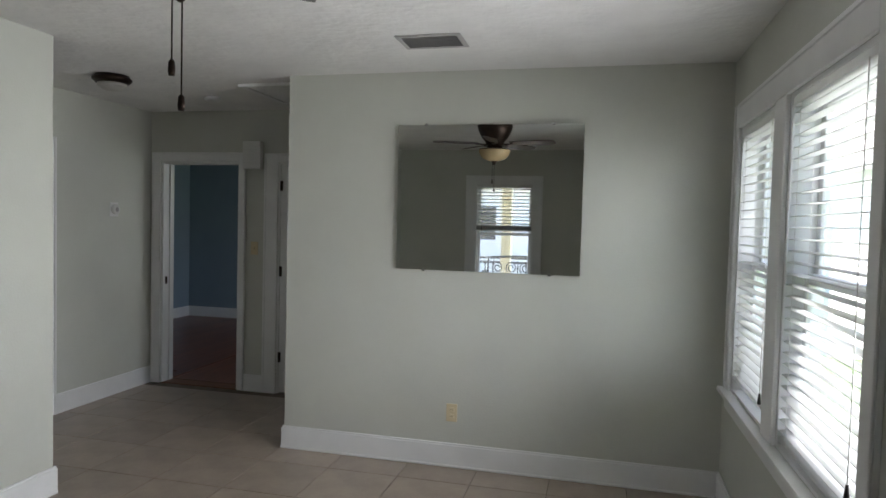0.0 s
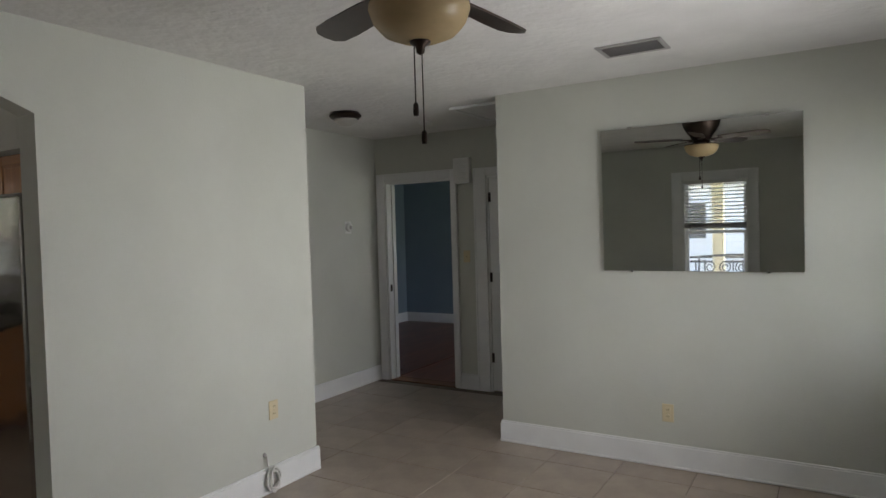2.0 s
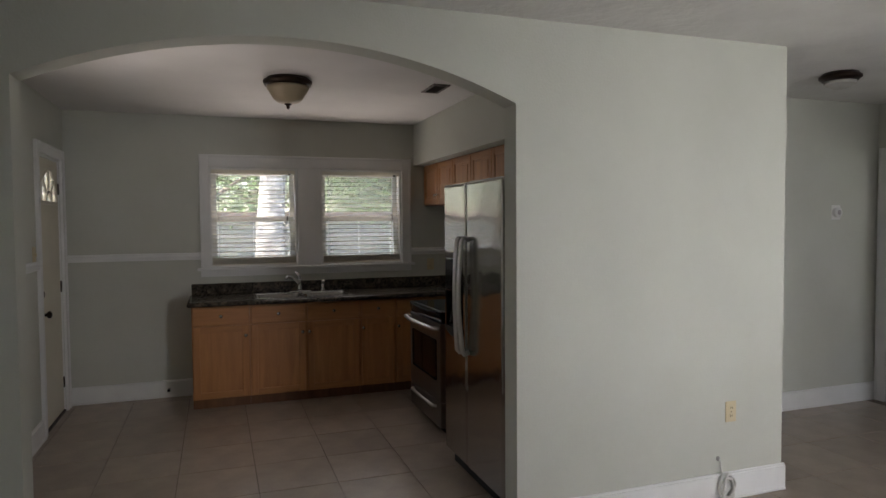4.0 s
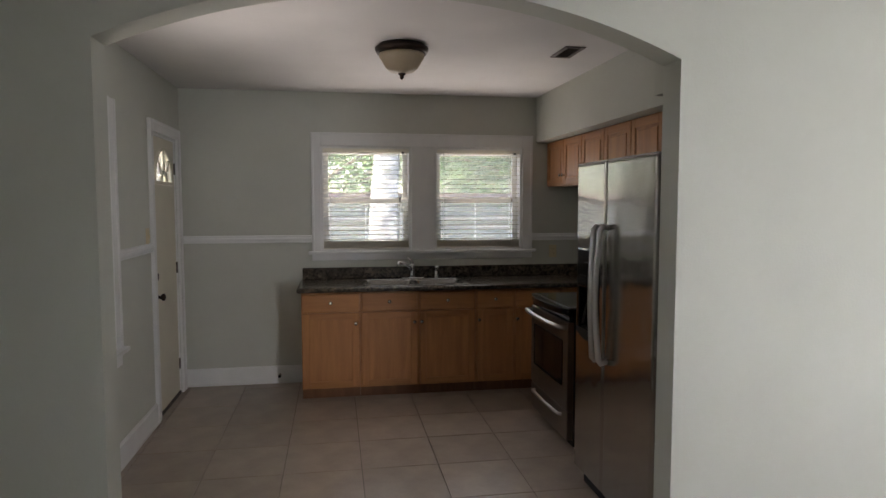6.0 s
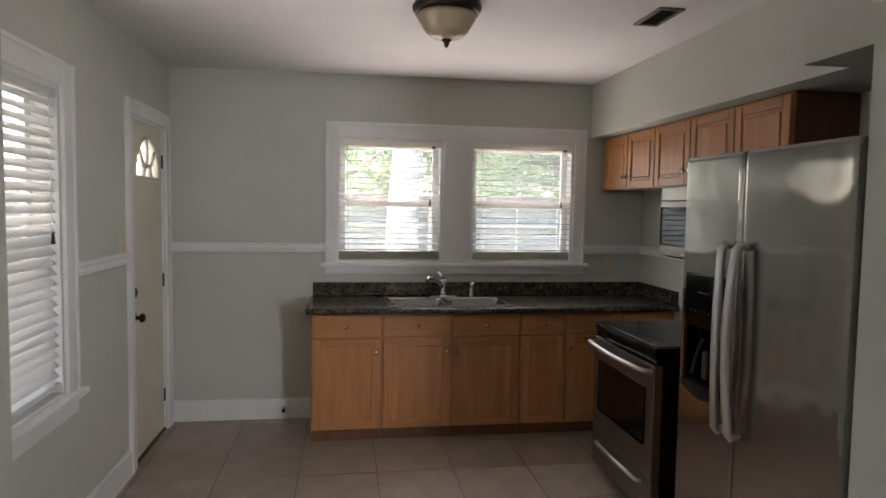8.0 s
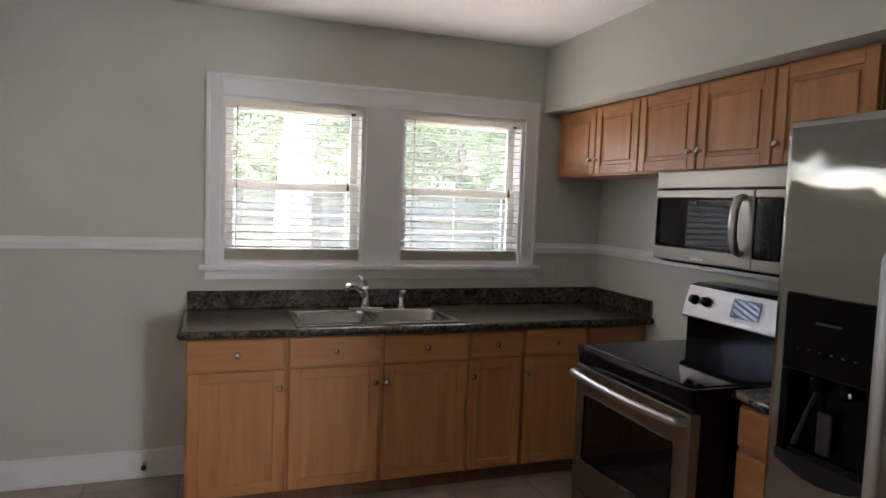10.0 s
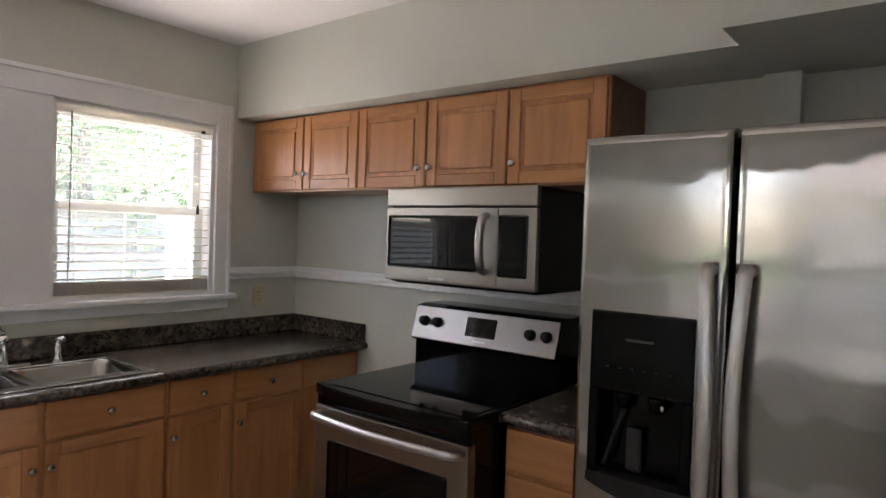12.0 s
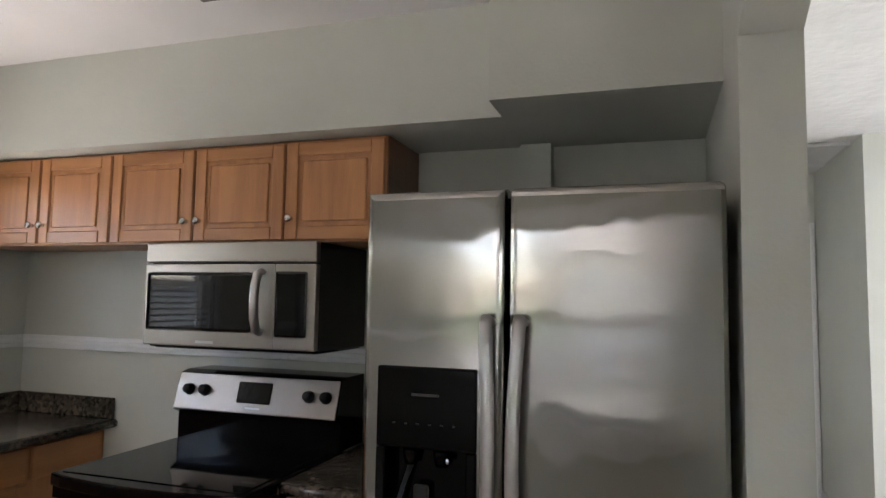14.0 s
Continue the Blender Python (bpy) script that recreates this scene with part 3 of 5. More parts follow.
def window(name, m, openings, z0, z1, left, right, head, apron, label):
    """Double-hung windows in one casing; openings are stretches along the wall."""
    w = thing(name, m.translation, label, "window", kind="structure")
    a, b = openings[0][0], openings[-1][1]
    for x0, x1 in ((a - left, a), (b, b + right)):
        bm = box(x0, x1, -0.02, 0, z0, z1 + head, 0.003)
        e = (x0, x0 + 0.022) if x0 < a else (x1 - 0.022, x1)
        box(*e, -0.028, -0.0195, z0, z1 + head, 0.003, bm=bm)
        bm.transform(m)
        part("side_casing", bm, TRIM, w)
    bm = box(a, b, -0.02, 0, z1, z1 + head, 0.003)
    box(a, b, -0.028, -0.0195, z1 + head - 0.022, z1 + head, 0.003, bm=bm)
    bm.transform(m)
    part("head_casing", bm, TRIM, w)
    for (_, x0), (x1, _) in zip(openings, openings[1:]):
        part("mullion", box(x0, x1, -0.02, 0, z0, z1, 0.003, m=m), TRIM, w)
    part("window_sill", box(a - left - 0.03, b + right + 0.03, -0.055, 0.0, z0 - 0.026, z0, 0.006, m=m, seg=2), TRIM, w)
    part("apron", box(a - left, b + right, -0.018, 0, z0 - 0.026 - apron, z0 - 0.0265, 0.003, m=m), TRIM, w)
    mid = (z0 + z1) / 2 - 0.02
    for x0, x1 in openings:
        for xa, xb, za, zb in ((x0, x0 + 0.02, z0, z1), (x1 - 0.02, x1, z0, z1), (x0 + 0.02, x1 - 0.02, z1 - 0.02, z1), (x0 + 0.02, x1 - 0.02, z0, z0 + 0.015)):
            part("window_frame", box(xa, xb, 0.0, DEEP, za, zb, m=m), TRIM, w)
        for n, y, za, zb in (("lower_sash", 0.075, z0 + 0.015, mid + 0.022), ("upper_sash", 0.108, mid - 0.022, z1 - 0.02)):
            s = bmesh.new()
            xa, xb = x0 + 0.02, x1 - 0.02
            box(xa, xa + 0.045, y, y + 0.03, za, zb, 0.003, bm=s)
            box(xb - 0.045, xb, y, y + 0.03, za, zb, 0.003, bm=s)
            box(xa + 0.045, xb - 0.045, y, y + 0.03, za, za + (0.06 if n == "lower_sash" else 0.04), 0.003, bm=s)
            box(xa + 0.045, xb - 0.045, y, y + 0.03, zb - 0.042, zb, 0.003, bm=s)
            s.transform(m)
            sash = part(n, s, TRIM, w)
            part("pane", box(xa + 0.04, xb - 0.04, y + 0.013, y + 0.017, za + 0.03, zb - 0.03, m=m), PANE, sash, shadow=False)
    return w


def blind(m, x0, x1, top, bottom, gap, width, tilt, material, label, stack=0, wand=True, y=0.03, cords=2, pull=0.62, dark_cord=False):
    """A slatted blind inside a window opening, its slats nearly level."""
    b = thing("window_blind", m @ Vector(((x0 + x1) / 2, y, bottom)), label, "blind", "window blinds")
    part("head_rail", box(x0 + 0.004, x1 - 0.004, y - 0.028, y + 0.028, top - 0.045, top, 0.003, m=m), material, b)
    one = bmesh.new()
    L = x1 - x0 - 0.016
    ys = [-width / 2, -width / 6, width / 6, width / 2]
    zs = [-0.0022, 0.001, 0.001, -0.0022]
    for side in (0, 0.0022):
        for k in range(3):
            q = [one.verts.new(v) for v in ((-L / 2, ys[k], zs[k] + side), (L / 2, ys[k], zs[k] + side), (L / 2, ys[k + 1], zs[k + 1] + side), (-L / 2, ys[k + 1], zs[k + 1] + side))]
            one.faces.new(q if side else q[::-1])
    for k, yy in ((0, ys[0]), (3, ys[3])):
        q = [one.verts.new(v) for v in ((-L / 2, yy, zs[k]), (L / 2, yy, zs[k]), (L / 2, yy, zs[k] + 0.0022), (-L / 2, yy, zs[k] + 0.0022))]
        one.faces.new(q if k == 0 else q[::-1])
    data = mesh_of("slat", one, material)
    z = top - 0.07
    low = bottom + 0.03 + stack * 0.006
    while z > low:
        s = part("slat", data, material, b)
        s.matrix_basis = m @ pose((x0 + x1) / 2, y, z, tilt + random.uniform(-0.7, 0.7), random.uniform(-0.05, 0.05), 0)
        z -= gap
    for k in range(stack):
        s = part("slat", data, material, b)
        s.matrix_basis = m @ pose((x0 + x1) / 2, y, bottom + 0.026 + k * 0.006)
    part("bottom_rail", box(x0 + 0.008, x1 - 0.008, y - width / 2, y + width / 2, bottom, bottom + 0.022, 0.004, m=m), material, b)
    for k in range(cords):
        xc = x0 + (x1 - x0) * (0.13 + 0.74 * k / max(cords - 1, 1))
        for yy in (y - width / 2 - 0.002, y + width / 2 + 0.002):
            part("ladder_cord", tube([(xc, yy, bottom + 0.01), (xc, yy, top - 0.04)], 0.0013, 5, m=m), CORD, b)
    if wand:
        part("tilt_wand", tube([(x0 + 0.05, y - 0.035, top - 0.05), (x0 + 0.045, y - 0.037, top - 0.75)], 0.005, 6, m=m), WHITE_PLASTIC, b)
    if dark_cord:
        part("tilt_cord", tube([(x0 + 0.07, y - 0.03, bottom + 0.08), (x0 + 0.072, y - 0.032, top - 0.04)], 0.0028, 6, m=m), CORD_DARK, b, "dark tilt cord")
        part("bracket", box(x1 - 0.075, x1 - 0.05, y - 0.034, y - 0.027, top - 0.05, top - 0.034, 0.002, m=m), CORD_DARK, b, "small dark cord guide")
    part("pull_cord", tube([(x1 - 0.09, y - 0.034, top - 0.04), (x1 - 0.088, y - 0.036, top - pull)], 0.0018, 5, m=m), CORD, b)
    part("tassel", lathe([(0.004, 0.02), (0.009, -0.025), (0.006, -0.03)], 10, m=m @ pose(x1 - 0.088, y - 0.036, top - pull - 0.02)), CORD_DARK, b, "small dark cord tassel")
    return b


mE, mWk = pose(XE, 0, 0, 0, 0, EAST), pose(XK, 0, 0, 0, 0, WEST)
window("window_1", mE, [(-E1[1], -E1[0]), (-E2[1], -E2[0])], 0.69, 2.12, 0.085, 0.10, 0.128, 0.085, "tall white double-hung double window with wide casing")
window("window_2", mWk, [W1[:2], W2[:2]], 1.155, 2.07, 0.08, 0.094, 0.115, 0.056, "white double window over the kitchen sink")
window("window_3", mS, [(-LWIN[1], -LWIN[0])], 0.62, 2.05, 0.135, 0.14, 0.11, 0.08, "white double-hung window onto the porch")
window("window_4", mS, [(-KWIN2[1], -KWIN2[0]), (-KWIN[1], -KWIN[0])], 0.72, 2.075, 0.09, 0.105, 0.105, 0.08, "white double kitchen window onto the porch")
for n, (x0, x1) in enumerate((W1[:2], W2[:2])):   # pale screen bars outside the lower sashes
    gr = thing("window_grille", (XK - 0.14, (x0 + x1) / 2, 1.17), "white metal screen bars outside the lower sash", "grille", "window screen bars")
    for z in (1.292, 1.356, 1.436):
        part("bar", box(x0 + 0.07, x1 - 0.07, 0.143, 0.149, z - 0.006, z + 0.006, 0.001, m=mWk), SIDING, gr)
    for x in (x0 + 0.076, (x0 + x1) / 2, x1 - 0.076):
        part("upright", box(x - 0.005, x + 0.005, 0.1495, 0.1545, 1.17, 1.6, 0.001, m=mWk), SIDING, gr)
blind(mE, -E1[1] + 0.01, -E1[0] - 0.01, 2.11, 0.76, 0.0455, 0.05, 4, SLAT, "white slatted blind lowered over the tall window", pull=1.27)
blind(mE, -E2[1] + 0.01, -E2[0] - 0.01, 2.11, 0.72, 0.0455, 0.05, 2, SLAT, "white slatted blind lowered over the tall window", pull=1.27)
for w in (W1, W2):
    blind(mWk, w[0] + 0.01, w[1] - 0.01, 2.06, 1.162, 0.041, 0.046, 3, SLAT_TAN, "cream slatted blind with open slats over the sink", stack=9, wand=False, pull=0.43, dark_cord=True)
blind(mS, -LWIN[1] + 0.01, -LWIN[0] - 0.01, 2.04, 1.36, 0.05, 0.05, 14, SLAT, "white slatted blind half raised in the porch window", stack=10, wand=False)
for w in (KWIN, KWIN2):
    blind(mS, -w[1] + 0.01, -w[0] - 0.01, 2.065, 0.76, 0.045, 0.05, 44, SLAT, "white slatted blind lowered in the kitchen side window")

# ---- living room things ----
mir = thing("wall_mirror_glass", (2.23, YN, 1.264), "large frameless wall mirror with worn dark edges", "mirror")
tilt = pose(2.23, YN - 0.014, 1.264, 0.6, 0, 0)
mw, mh = 1.17, 0.925
part("mirror_face", box(-mw / 2, mw / 2, -0.006, 0.0, 0, mh, 0.002, m=tilt), MIRROR, mir, "silvered glass")
part("backing", box(-mw / 2 + 0.004, mw / 2 - 0.004, 0.0005, 0.005, 0.003, mh - 0.003, m=tilt), DARK_SLOT, mir, "dark worn backing edge")
for cxm, czm in ((-0.4, 0), (0.4, 0), (-0.4, mh), (0.4, mh)):
    part("clip", box(cxm - 0.012, cxm + 0.012, -0.009, 0.004, czm - 0.008, czm + 0.008, 0.002, m=tilt), CHROME, mir, "small clear mirror clip")


def outlet(m, label, name="power_outlet", category="outlet", sockets=True):
    o = thing(name, m.translation, label, category, "wall plates")
    part("cover_plate", box(-0.036, 0.036, -0.006, 0, -0.058, 0.058, 0.003, m=m, seg=2), IVORY, o)
    if sockets:
        for z in (-0.022, 0.022):
            s = part("socket", slab([(-0.016, z - 0.014), (0.016, z - 0.014), (0.016, z + 0.014), (-0.016, z + 0.014)], -0.003, m=m @ pose(0, -0.006, 0)), IVORY, o)
            for xx in (-0.006, 0.006):
                part("slot", box(xx - 0.001, xx + 0.001, -0.0105, -0.0085, z - 0.005, z + 0.005, m=m), DARK_SLOT, s)
    else:
        part("toggle", box(-0.005, 0.005, -0.018, -0.005, -0.012, 0.012, 0.002, m=m), IVORY, o)
    part("screw", lathe([(0.003, 0), (0.003, 0.0015)], 8, m=m @ pose(0, -0.006, 0, 90, 0, 0)), NICKEL, o)


outlet(pose(2.038, YN, 0.351), "ivory double power outlet above the baseboard")
outlet(pose(0, 2.458, 0.492, 0, 0, 90), "ivory double power outlet on the arch wall")
outlet(pose(-0.087, HY, 1.299), "ivory light switch beside the hall door", "light_switch", "switch", False)
outlet(pose(-2.405, YS, 1.345, 0, 0, SOUTH), "ivory light switch beside the back door", "light_switch", "switch", False)
outlet(pose(XK, 1.83, 1.13, 0, 0, WEST), "ivory double power outlet above the counter")

th = thing("thermostat", (HX, 4.64, 1.61), "small round white thermostat on the hall wall", "thermostat")
mT = pose(HX, 4.64, 1.612, 0, 0, WEST)
part("base_plate", box(-0.05, 0.05, -0.008, 0, -0.06, 0.06, 0.004, m=mT), WHITE_PLASTIC, th)
part("dial", lathe([(0.042, 0), (0.042, 0.022), (0.034, 0.03)], 28, m=mT @ pose(0, -0.008, 0, 90, 0, 0)), WHITE_PLASTIC, th)
part("dial_face", lathe([(0.02, 0), (0.02, 0.002)], 24, m=mT @ pose(0, -0.038, 0, 90, 0, 0)), VENT_GREY, th, "grey dial face")

ch = thing("door_chime", (-0.1, HY, 2.0), "white louvred door chime box above the hall door", "door chime")
part("body", box(-0.188, -0.012, -0.055, 0, 2.005, 2.25, 0.005, m=mH), WHITE_PLASTIC, ch)
for k in range(9):
    part("louvre", box(-0.178, -0.022, -0.060, -0.054, 2.025 + k * 0.023, 2.038 + k * 0.023, 0.002, m=mH), WHITE_PLASTIC, ch)

cb = thing("cable_bundle", (0.06, 2.40, 0.0), "coiled white cable hanging from the wall plate", "cable")
loops = []
for k in range(90):
    a = k * 0.42
    loops.append((0.04 + 0.014 * math.sin(a * 0.37), 2.405 + (0.045 + 0.012 * math.sin(k * 0.7)) * math.cos(a), 0.085 + (0.062 + 0.014 * math.cos(k * 0.9)) * math.sin(a)))
part("coil", tube(loops, 0.006, 6), CORD, cb)
part("lead", tube([(0.003, 2.375, 0.235), (0.02, 2.375, 0.225), (0.024, 2.378, 0.18), (0.03, 2.39, 0.12), (0.036, 2.40, 0.05)], 0.005, 6), CORD, cb)
part("wall_nipple", lathe([(0.014, 0), (0.012, 0.006), (0.006, 0.012)], 12, m=pose(0, 2.375, 0.235, 0, 90, 0)), VENT_GREY, cb, "grey cable bushing")


def register(name, x0, x1, y0, y1, material, label, slats=9, along="x"):
    v = thing(name, ((x0 + x1) / 2, (y0 + y1) / 2, H), label, "vent")
    e = 0.026
    for a, b, c, d in ((x0, x1, y0, y0 + e), (x0, x1, y1 - e, y1), (x0, x0 + e, y0 + e, y1 - e), (x1 - e, x1, y0 + e, y1 - e)):
        part("frame", box(a, b, c, d, H - 0.010, H - 0.0005, 0.003), material, v)
    # flat near-black sheet stands in for the shade inside the duct
    part("backing", box(x0 + e, x1 - e, y0 + e, y1 - e, H - 0.002, H - 0.0006), DARK_SLOT, v, "near-black sheet for the unlit duct")
    span = (y0 + e, y1 - e) if along == "x" else (x0 + e, x1 - e)
    for k in range(slats):
        c = span[0] + (span[1] - span[0]) * (k + 0.5) / slats
        w = (span[1] - span[0]) / slats * 0.36
        bm = box(x0 + e, x1 - e, -w, w, -0.001, 0.001) if along == "x" else box(-w, w, y0 + e, y1 - e, -0.001, 0.001)
        bm.transform(pose(0, c, H - 0.008, 35, 0, 0) if along == "x" else pose(c, 0, H - 0.008, 0, 35, 0))
        part("slat", bm, material, v)


register("ceiling_vent", 1.855, 2.205, 3.10, 3.342, VENT_GREY, "grey metal ceiling air vent in the living room", 8)
register("ceiling_vent", -1.80, -1.515, 1.235, 1.368, VENT_BROWN, "dusty brown ceiling air vent in the kitchen", 7, "y")
hatch = thing("attic_hatch", (0.66, 4.38, H), "white plywood attic hatch in the hall ceiling", "hatch")
part("panel", box(0.40, 0.84, 4.12, 4.72, H - 0.012, H - 0.0005, 0.002), TRIM, hatch)
for a, b, c, d in ((0.36, 0.85, 4.08, 4.12), (0.36, 0.85, 4.72, 4.76), (0.36, 0.40, 4.12, 4.72)):
    part("moulding", box(a, b, c, d, H - 0.022, H - 0.0005, 0.003), TRIM, hatch)
smoke = thing("smoke_detector", (-0.14, 4.53, H), "round white smoke detector on the hall ceiling", "smoke detector")
part("body", lathe([(0.062, 0), (0.062, -0.018), (0.05, -0.032), (0.02, -0.036)], 28, m=pose(-0.14, 4.53, H)), WHITE_PLASTIC, smoke)


def bowl_light(name, x, y, r, drop, glass, label, bowl=0.86, finial=True):
    """Flush ceiling light: flared bronze pan, glass bowl, finial."""
    o = thing(name, (x, y, H), label, "ceiling light", "flush ceiling lights")
    at = pose(x, y, H)
    part("pan", lathe([(r * 0.85, 0), (r * 0.9, -0.014), (r, -0.02), (r, -0.032), (r * (bowl + 0.06), -0.056), (r * bowl, -0.05)], 40, m=at), BRONZE, o, "dark bronze pan")
    q = r * bowl
    part("glass_bowl", lathe([(q, -0.055), (q * 0.98, -0.075), (q * 0.88, -0.055 - 0.35 * drop), (q * 0.7, -0.055 - 0.72 * drop), (q * 0.49, -0.055 - 0.92 * drop), (q * 0.14, -0.055 - drop), (0.001, -0.056 - drop)], 40, m=at), glass, o, "mottled alabaster glass bowl")
    if finial:
        part("finial", lathe([(0.022, -0.05 - drop), (0.024, -0.06 - drop), (0.011, -0.07 - drop), (0.013, -0.08 - drop), (0.004, -0.092 - drop)], 16, m=at), BRONZE, o)


bowl_light("ceiling_light", -1.655, 0.25, 0.162, 0.115, ALABASTER_PALE, "flush kitchen light with bronze pan and alabaster bowl")
bowl_light("ceiling_light", -0.40, 3.73, 0.128, 0.05, ALABASTER_WHITE, "flush hall light with bronze pan and pale bowl", 0.74, False)

# ceiling fan
FX, FY = 1.862, 1.348
fan = thing("ceiling_fan", (FX, FY, H), "dark bronze five-blade ceiling fan with amber bowl light", "ceiling fan")
at = pose(FX, FY, H) @ Matrix.Diagonal((0.95, 0.95, 1.02, 1))
part("motor_housing", lathe([(0.165, 0), (0.185, -0.012), (0.187, -0.035), (0.175, -0.075), (0.145, -0.13), (0.105, -0.175), (0.09, -0.215)], 40, m=at), BRONZE, fan)
part("switch_housing", lathe([(0.08, -0.215), (0.085, -0.225), (0.085, -0.238), (0.12, -0.244), (0.165, -0.25), (0.167, -0.258)], 36, m=at), BRONZE, fan)
part("glass_bowl", lathe([(0.164, -0.258), (0.167, -0.272), (0.152, -0.312), (0.12, -0.345), (0.07, -0.364), (0.012, -0.37)], 40, m=at), ALABASTER, fan, "amber alabaster glass bowl")
part("finial", lathe([(0.036, -0.362), (0.034, -0.374), (0.016, -0.384), (0.013, -0.402), (0.004, -0.408)], 16, m=at), BRONZE, fan)
for k in range(5):
    turn = at @ pose(0, 0, -0.205, 0, 0, 14 + 72 * k)
    iron = part("blade_iron", box(0.07, 0.21, -0.022, 0.022, -0.006, 0.004, 0.003, m=turn), BRONZE, fan)
    out = [(0.18, -0.05), (0.30, -0.062), (0.52, -0.07), (0.62, -0.066), (0.66, -0.04), (0.668, 0), (0.66, 0.04), (0.62, 0.066), (0.52, 0.07), (0.30, 0.062), (0.18, 0.05)]
    blade = slab(out, 0.007, m=turn @ pose(0, 0, 0.004, 12, 0, 0) @ pose(0, 0, 0, 90, 0, 0))
    part("blade", blade, BLADE, fan, "dark walnut blade")
for dx, dy, drop in ((-0.02, -0.004, 0.56), (0.002, 0.006, 0.648)):
    chain = part("pull_chain", tube([(FX + dx, FY + dy, H - 0.335), (FX + dx, FY + dy, H - drop)], 0.0022, 6), BRONZE, fan)
    part("chain_knob", lathe([(0.003, 0.0), (0.008, -0.006), (0.0095, -0.03), (0.0075, -0.042)], 12, m=pose(FX + dx, FY + dy, H - drop)), BRONZE, chain, "dark wooden pull")

# ---- kitchen ----
soffit = box(XK, -0.80, 1.66, YK, 2.126, H)
setting("soffit", soffit, PAINT, "sage-grey boxed soffit over the cabinets")
setting("duct_box", box(-0.80, -T, 1.453, YK, 2.12, H), PAINT, "sage-grey boxed duct over the refrigerator")
setting("pilaster", box(-0.815, -0.695, YK - 0.07, YK, 0.9, 2.119), PAINT, "sage-grey pipe chase on the kitchen wall")

FX0 = XK + 0.56   # face of the sink cabinets


def panel_door(parent, m, x0, x1, z0, z1, knob_at=None, name="cabinet_door", raised=True, material=OAK):
    """A door in the plane y = 0, facing -y, with stiles, rails and a recessed panel."""
    w = 0.052
    d = part(name, box(x0, x1, -0.0105, 0, z0, z1, 0.002, m=m), material, parent)
    for xa, xb in ((x0, x0 + w), (x1 - w, x1)):
        part("stile", box(xa, xb, -0.019, -0.0103, z0, z1, 0.003, m=m), material, d)
    for za, zb in ((z0, z0 + w), (z1 - w, z1)):
        part("door_rail", box(x0 + w, x1 - w, -0.0185, -0.0103, za, zb, 0.003, m=m), OAK_ACROSS, d)
    if raised:
        part("door_panel", box(x0 + w + 0.018, x1 - w - 0.018, -0.0155, -0.0103, z0 + w + 0.018, z1 - w - 0.018, 0.005, m=m), material, d)
    if knob_at:
        cabinet_knob(d, m, *knob_at)
    return d


def cabinet_knob(parent, m, x, z, y=-0.019):
    part("knob", lathe([(0.009, 0), (0.006, 0.004), (0.006, 0.012), (0.014, 0.017), (0.0155, 0.023), (0.011, 0.028)], 16, m=m @ pose(x, y, z, 90, 0, 0)), NICKEL, parent, "round satin nickel knob")


def drawer(parent, m, x0, x1, z0, z1, knob_on=True):
    d = part("drawer_front", box(x0, x1, -0.019, 0, z0, z1, 0.005, m=m, seg=2), OAK_ACROSS, parent)
    if knob_on:
        cabinet_knob(d, m, (x0 + x1) / 2, (z0 + z1) / 2)


mB = pose(FX0, 0, 0, 0, 0, 90)     # sink run: local x is world y, faces +x
runs = [(-0.435, 0.027, [(-0.435, 0.027, "r")]), (0.027, 0.976, [(0.027, 0.499, "r"), (0.499, 0.976, "l")]), (0.976, 1.301, [(0.976, 1.301, "l")]), (1.301, 1.70, [(1.301, 1.70, "l")])]
for a, b, doors in runs:
    label = "honey oak sink base cabinet with two doors" if len(doors) == 2 else "honey oak base cabinet with one drawer and door"
    c = thing("base_cabinet", (FX0 - 0.3, (a + b) / 2, 0), label, "cabinet", "sink run of base cabinets")
    over = b < 1.0   # the sink's bowls hang into these
    part("body", box(a + 0.001, b - 0.001, 0.0, 0.545, 0.088, 0.70 if over else 0.868, m=mB), OAK, c)
    if over:
        part("front_rail", box(a + 0.001, b - 0.001, 0.0, 0.018, 0.7005, 0.868, m=mB), OAK_ACROSS, c)
        if a < 0:
            part("side_panel", box(a + 0.001, a + 0.018, 0.0185, 0.545, 0.7005, 0.868, m=mB), OAK, c)
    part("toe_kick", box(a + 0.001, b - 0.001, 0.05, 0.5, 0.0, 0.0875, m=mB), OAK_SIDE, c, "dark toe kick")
    for x0, x1, side in doors:
        panel_door(c, mB @ pose(0, -0.0005, 0), x0 + 0.012, x1 - 0.012, 0.098, 0.70, ((x1 - 0.034) if side == "r" else (x0 + 0.025), 0.615), raised=False)
        drawer(c, mB @ pose(0, -0.0005, 0), x0 + 0.012, x1 - 0.012, 0.715, 0.855)
c = thing("corner_cabinet", (FX0 - 0.3, 1.9, 0), "honey oak blind corner base cabinet", "cabinet", "sink run of base cabinets")
part("body", box(1.701, YK - 0.002, 0.0, 0.545, 0.088, 0.868, m=mB), OAK, c)
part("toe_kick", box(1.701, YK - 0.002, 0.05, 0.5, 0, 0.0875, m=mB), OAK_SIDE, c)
part("drawer_front", box(1.712, YK - 0.03, -0.019, -0.0005, 0.715, 0.855, 0.005, m=mB, seg=2), OAK_ACROSS, c)

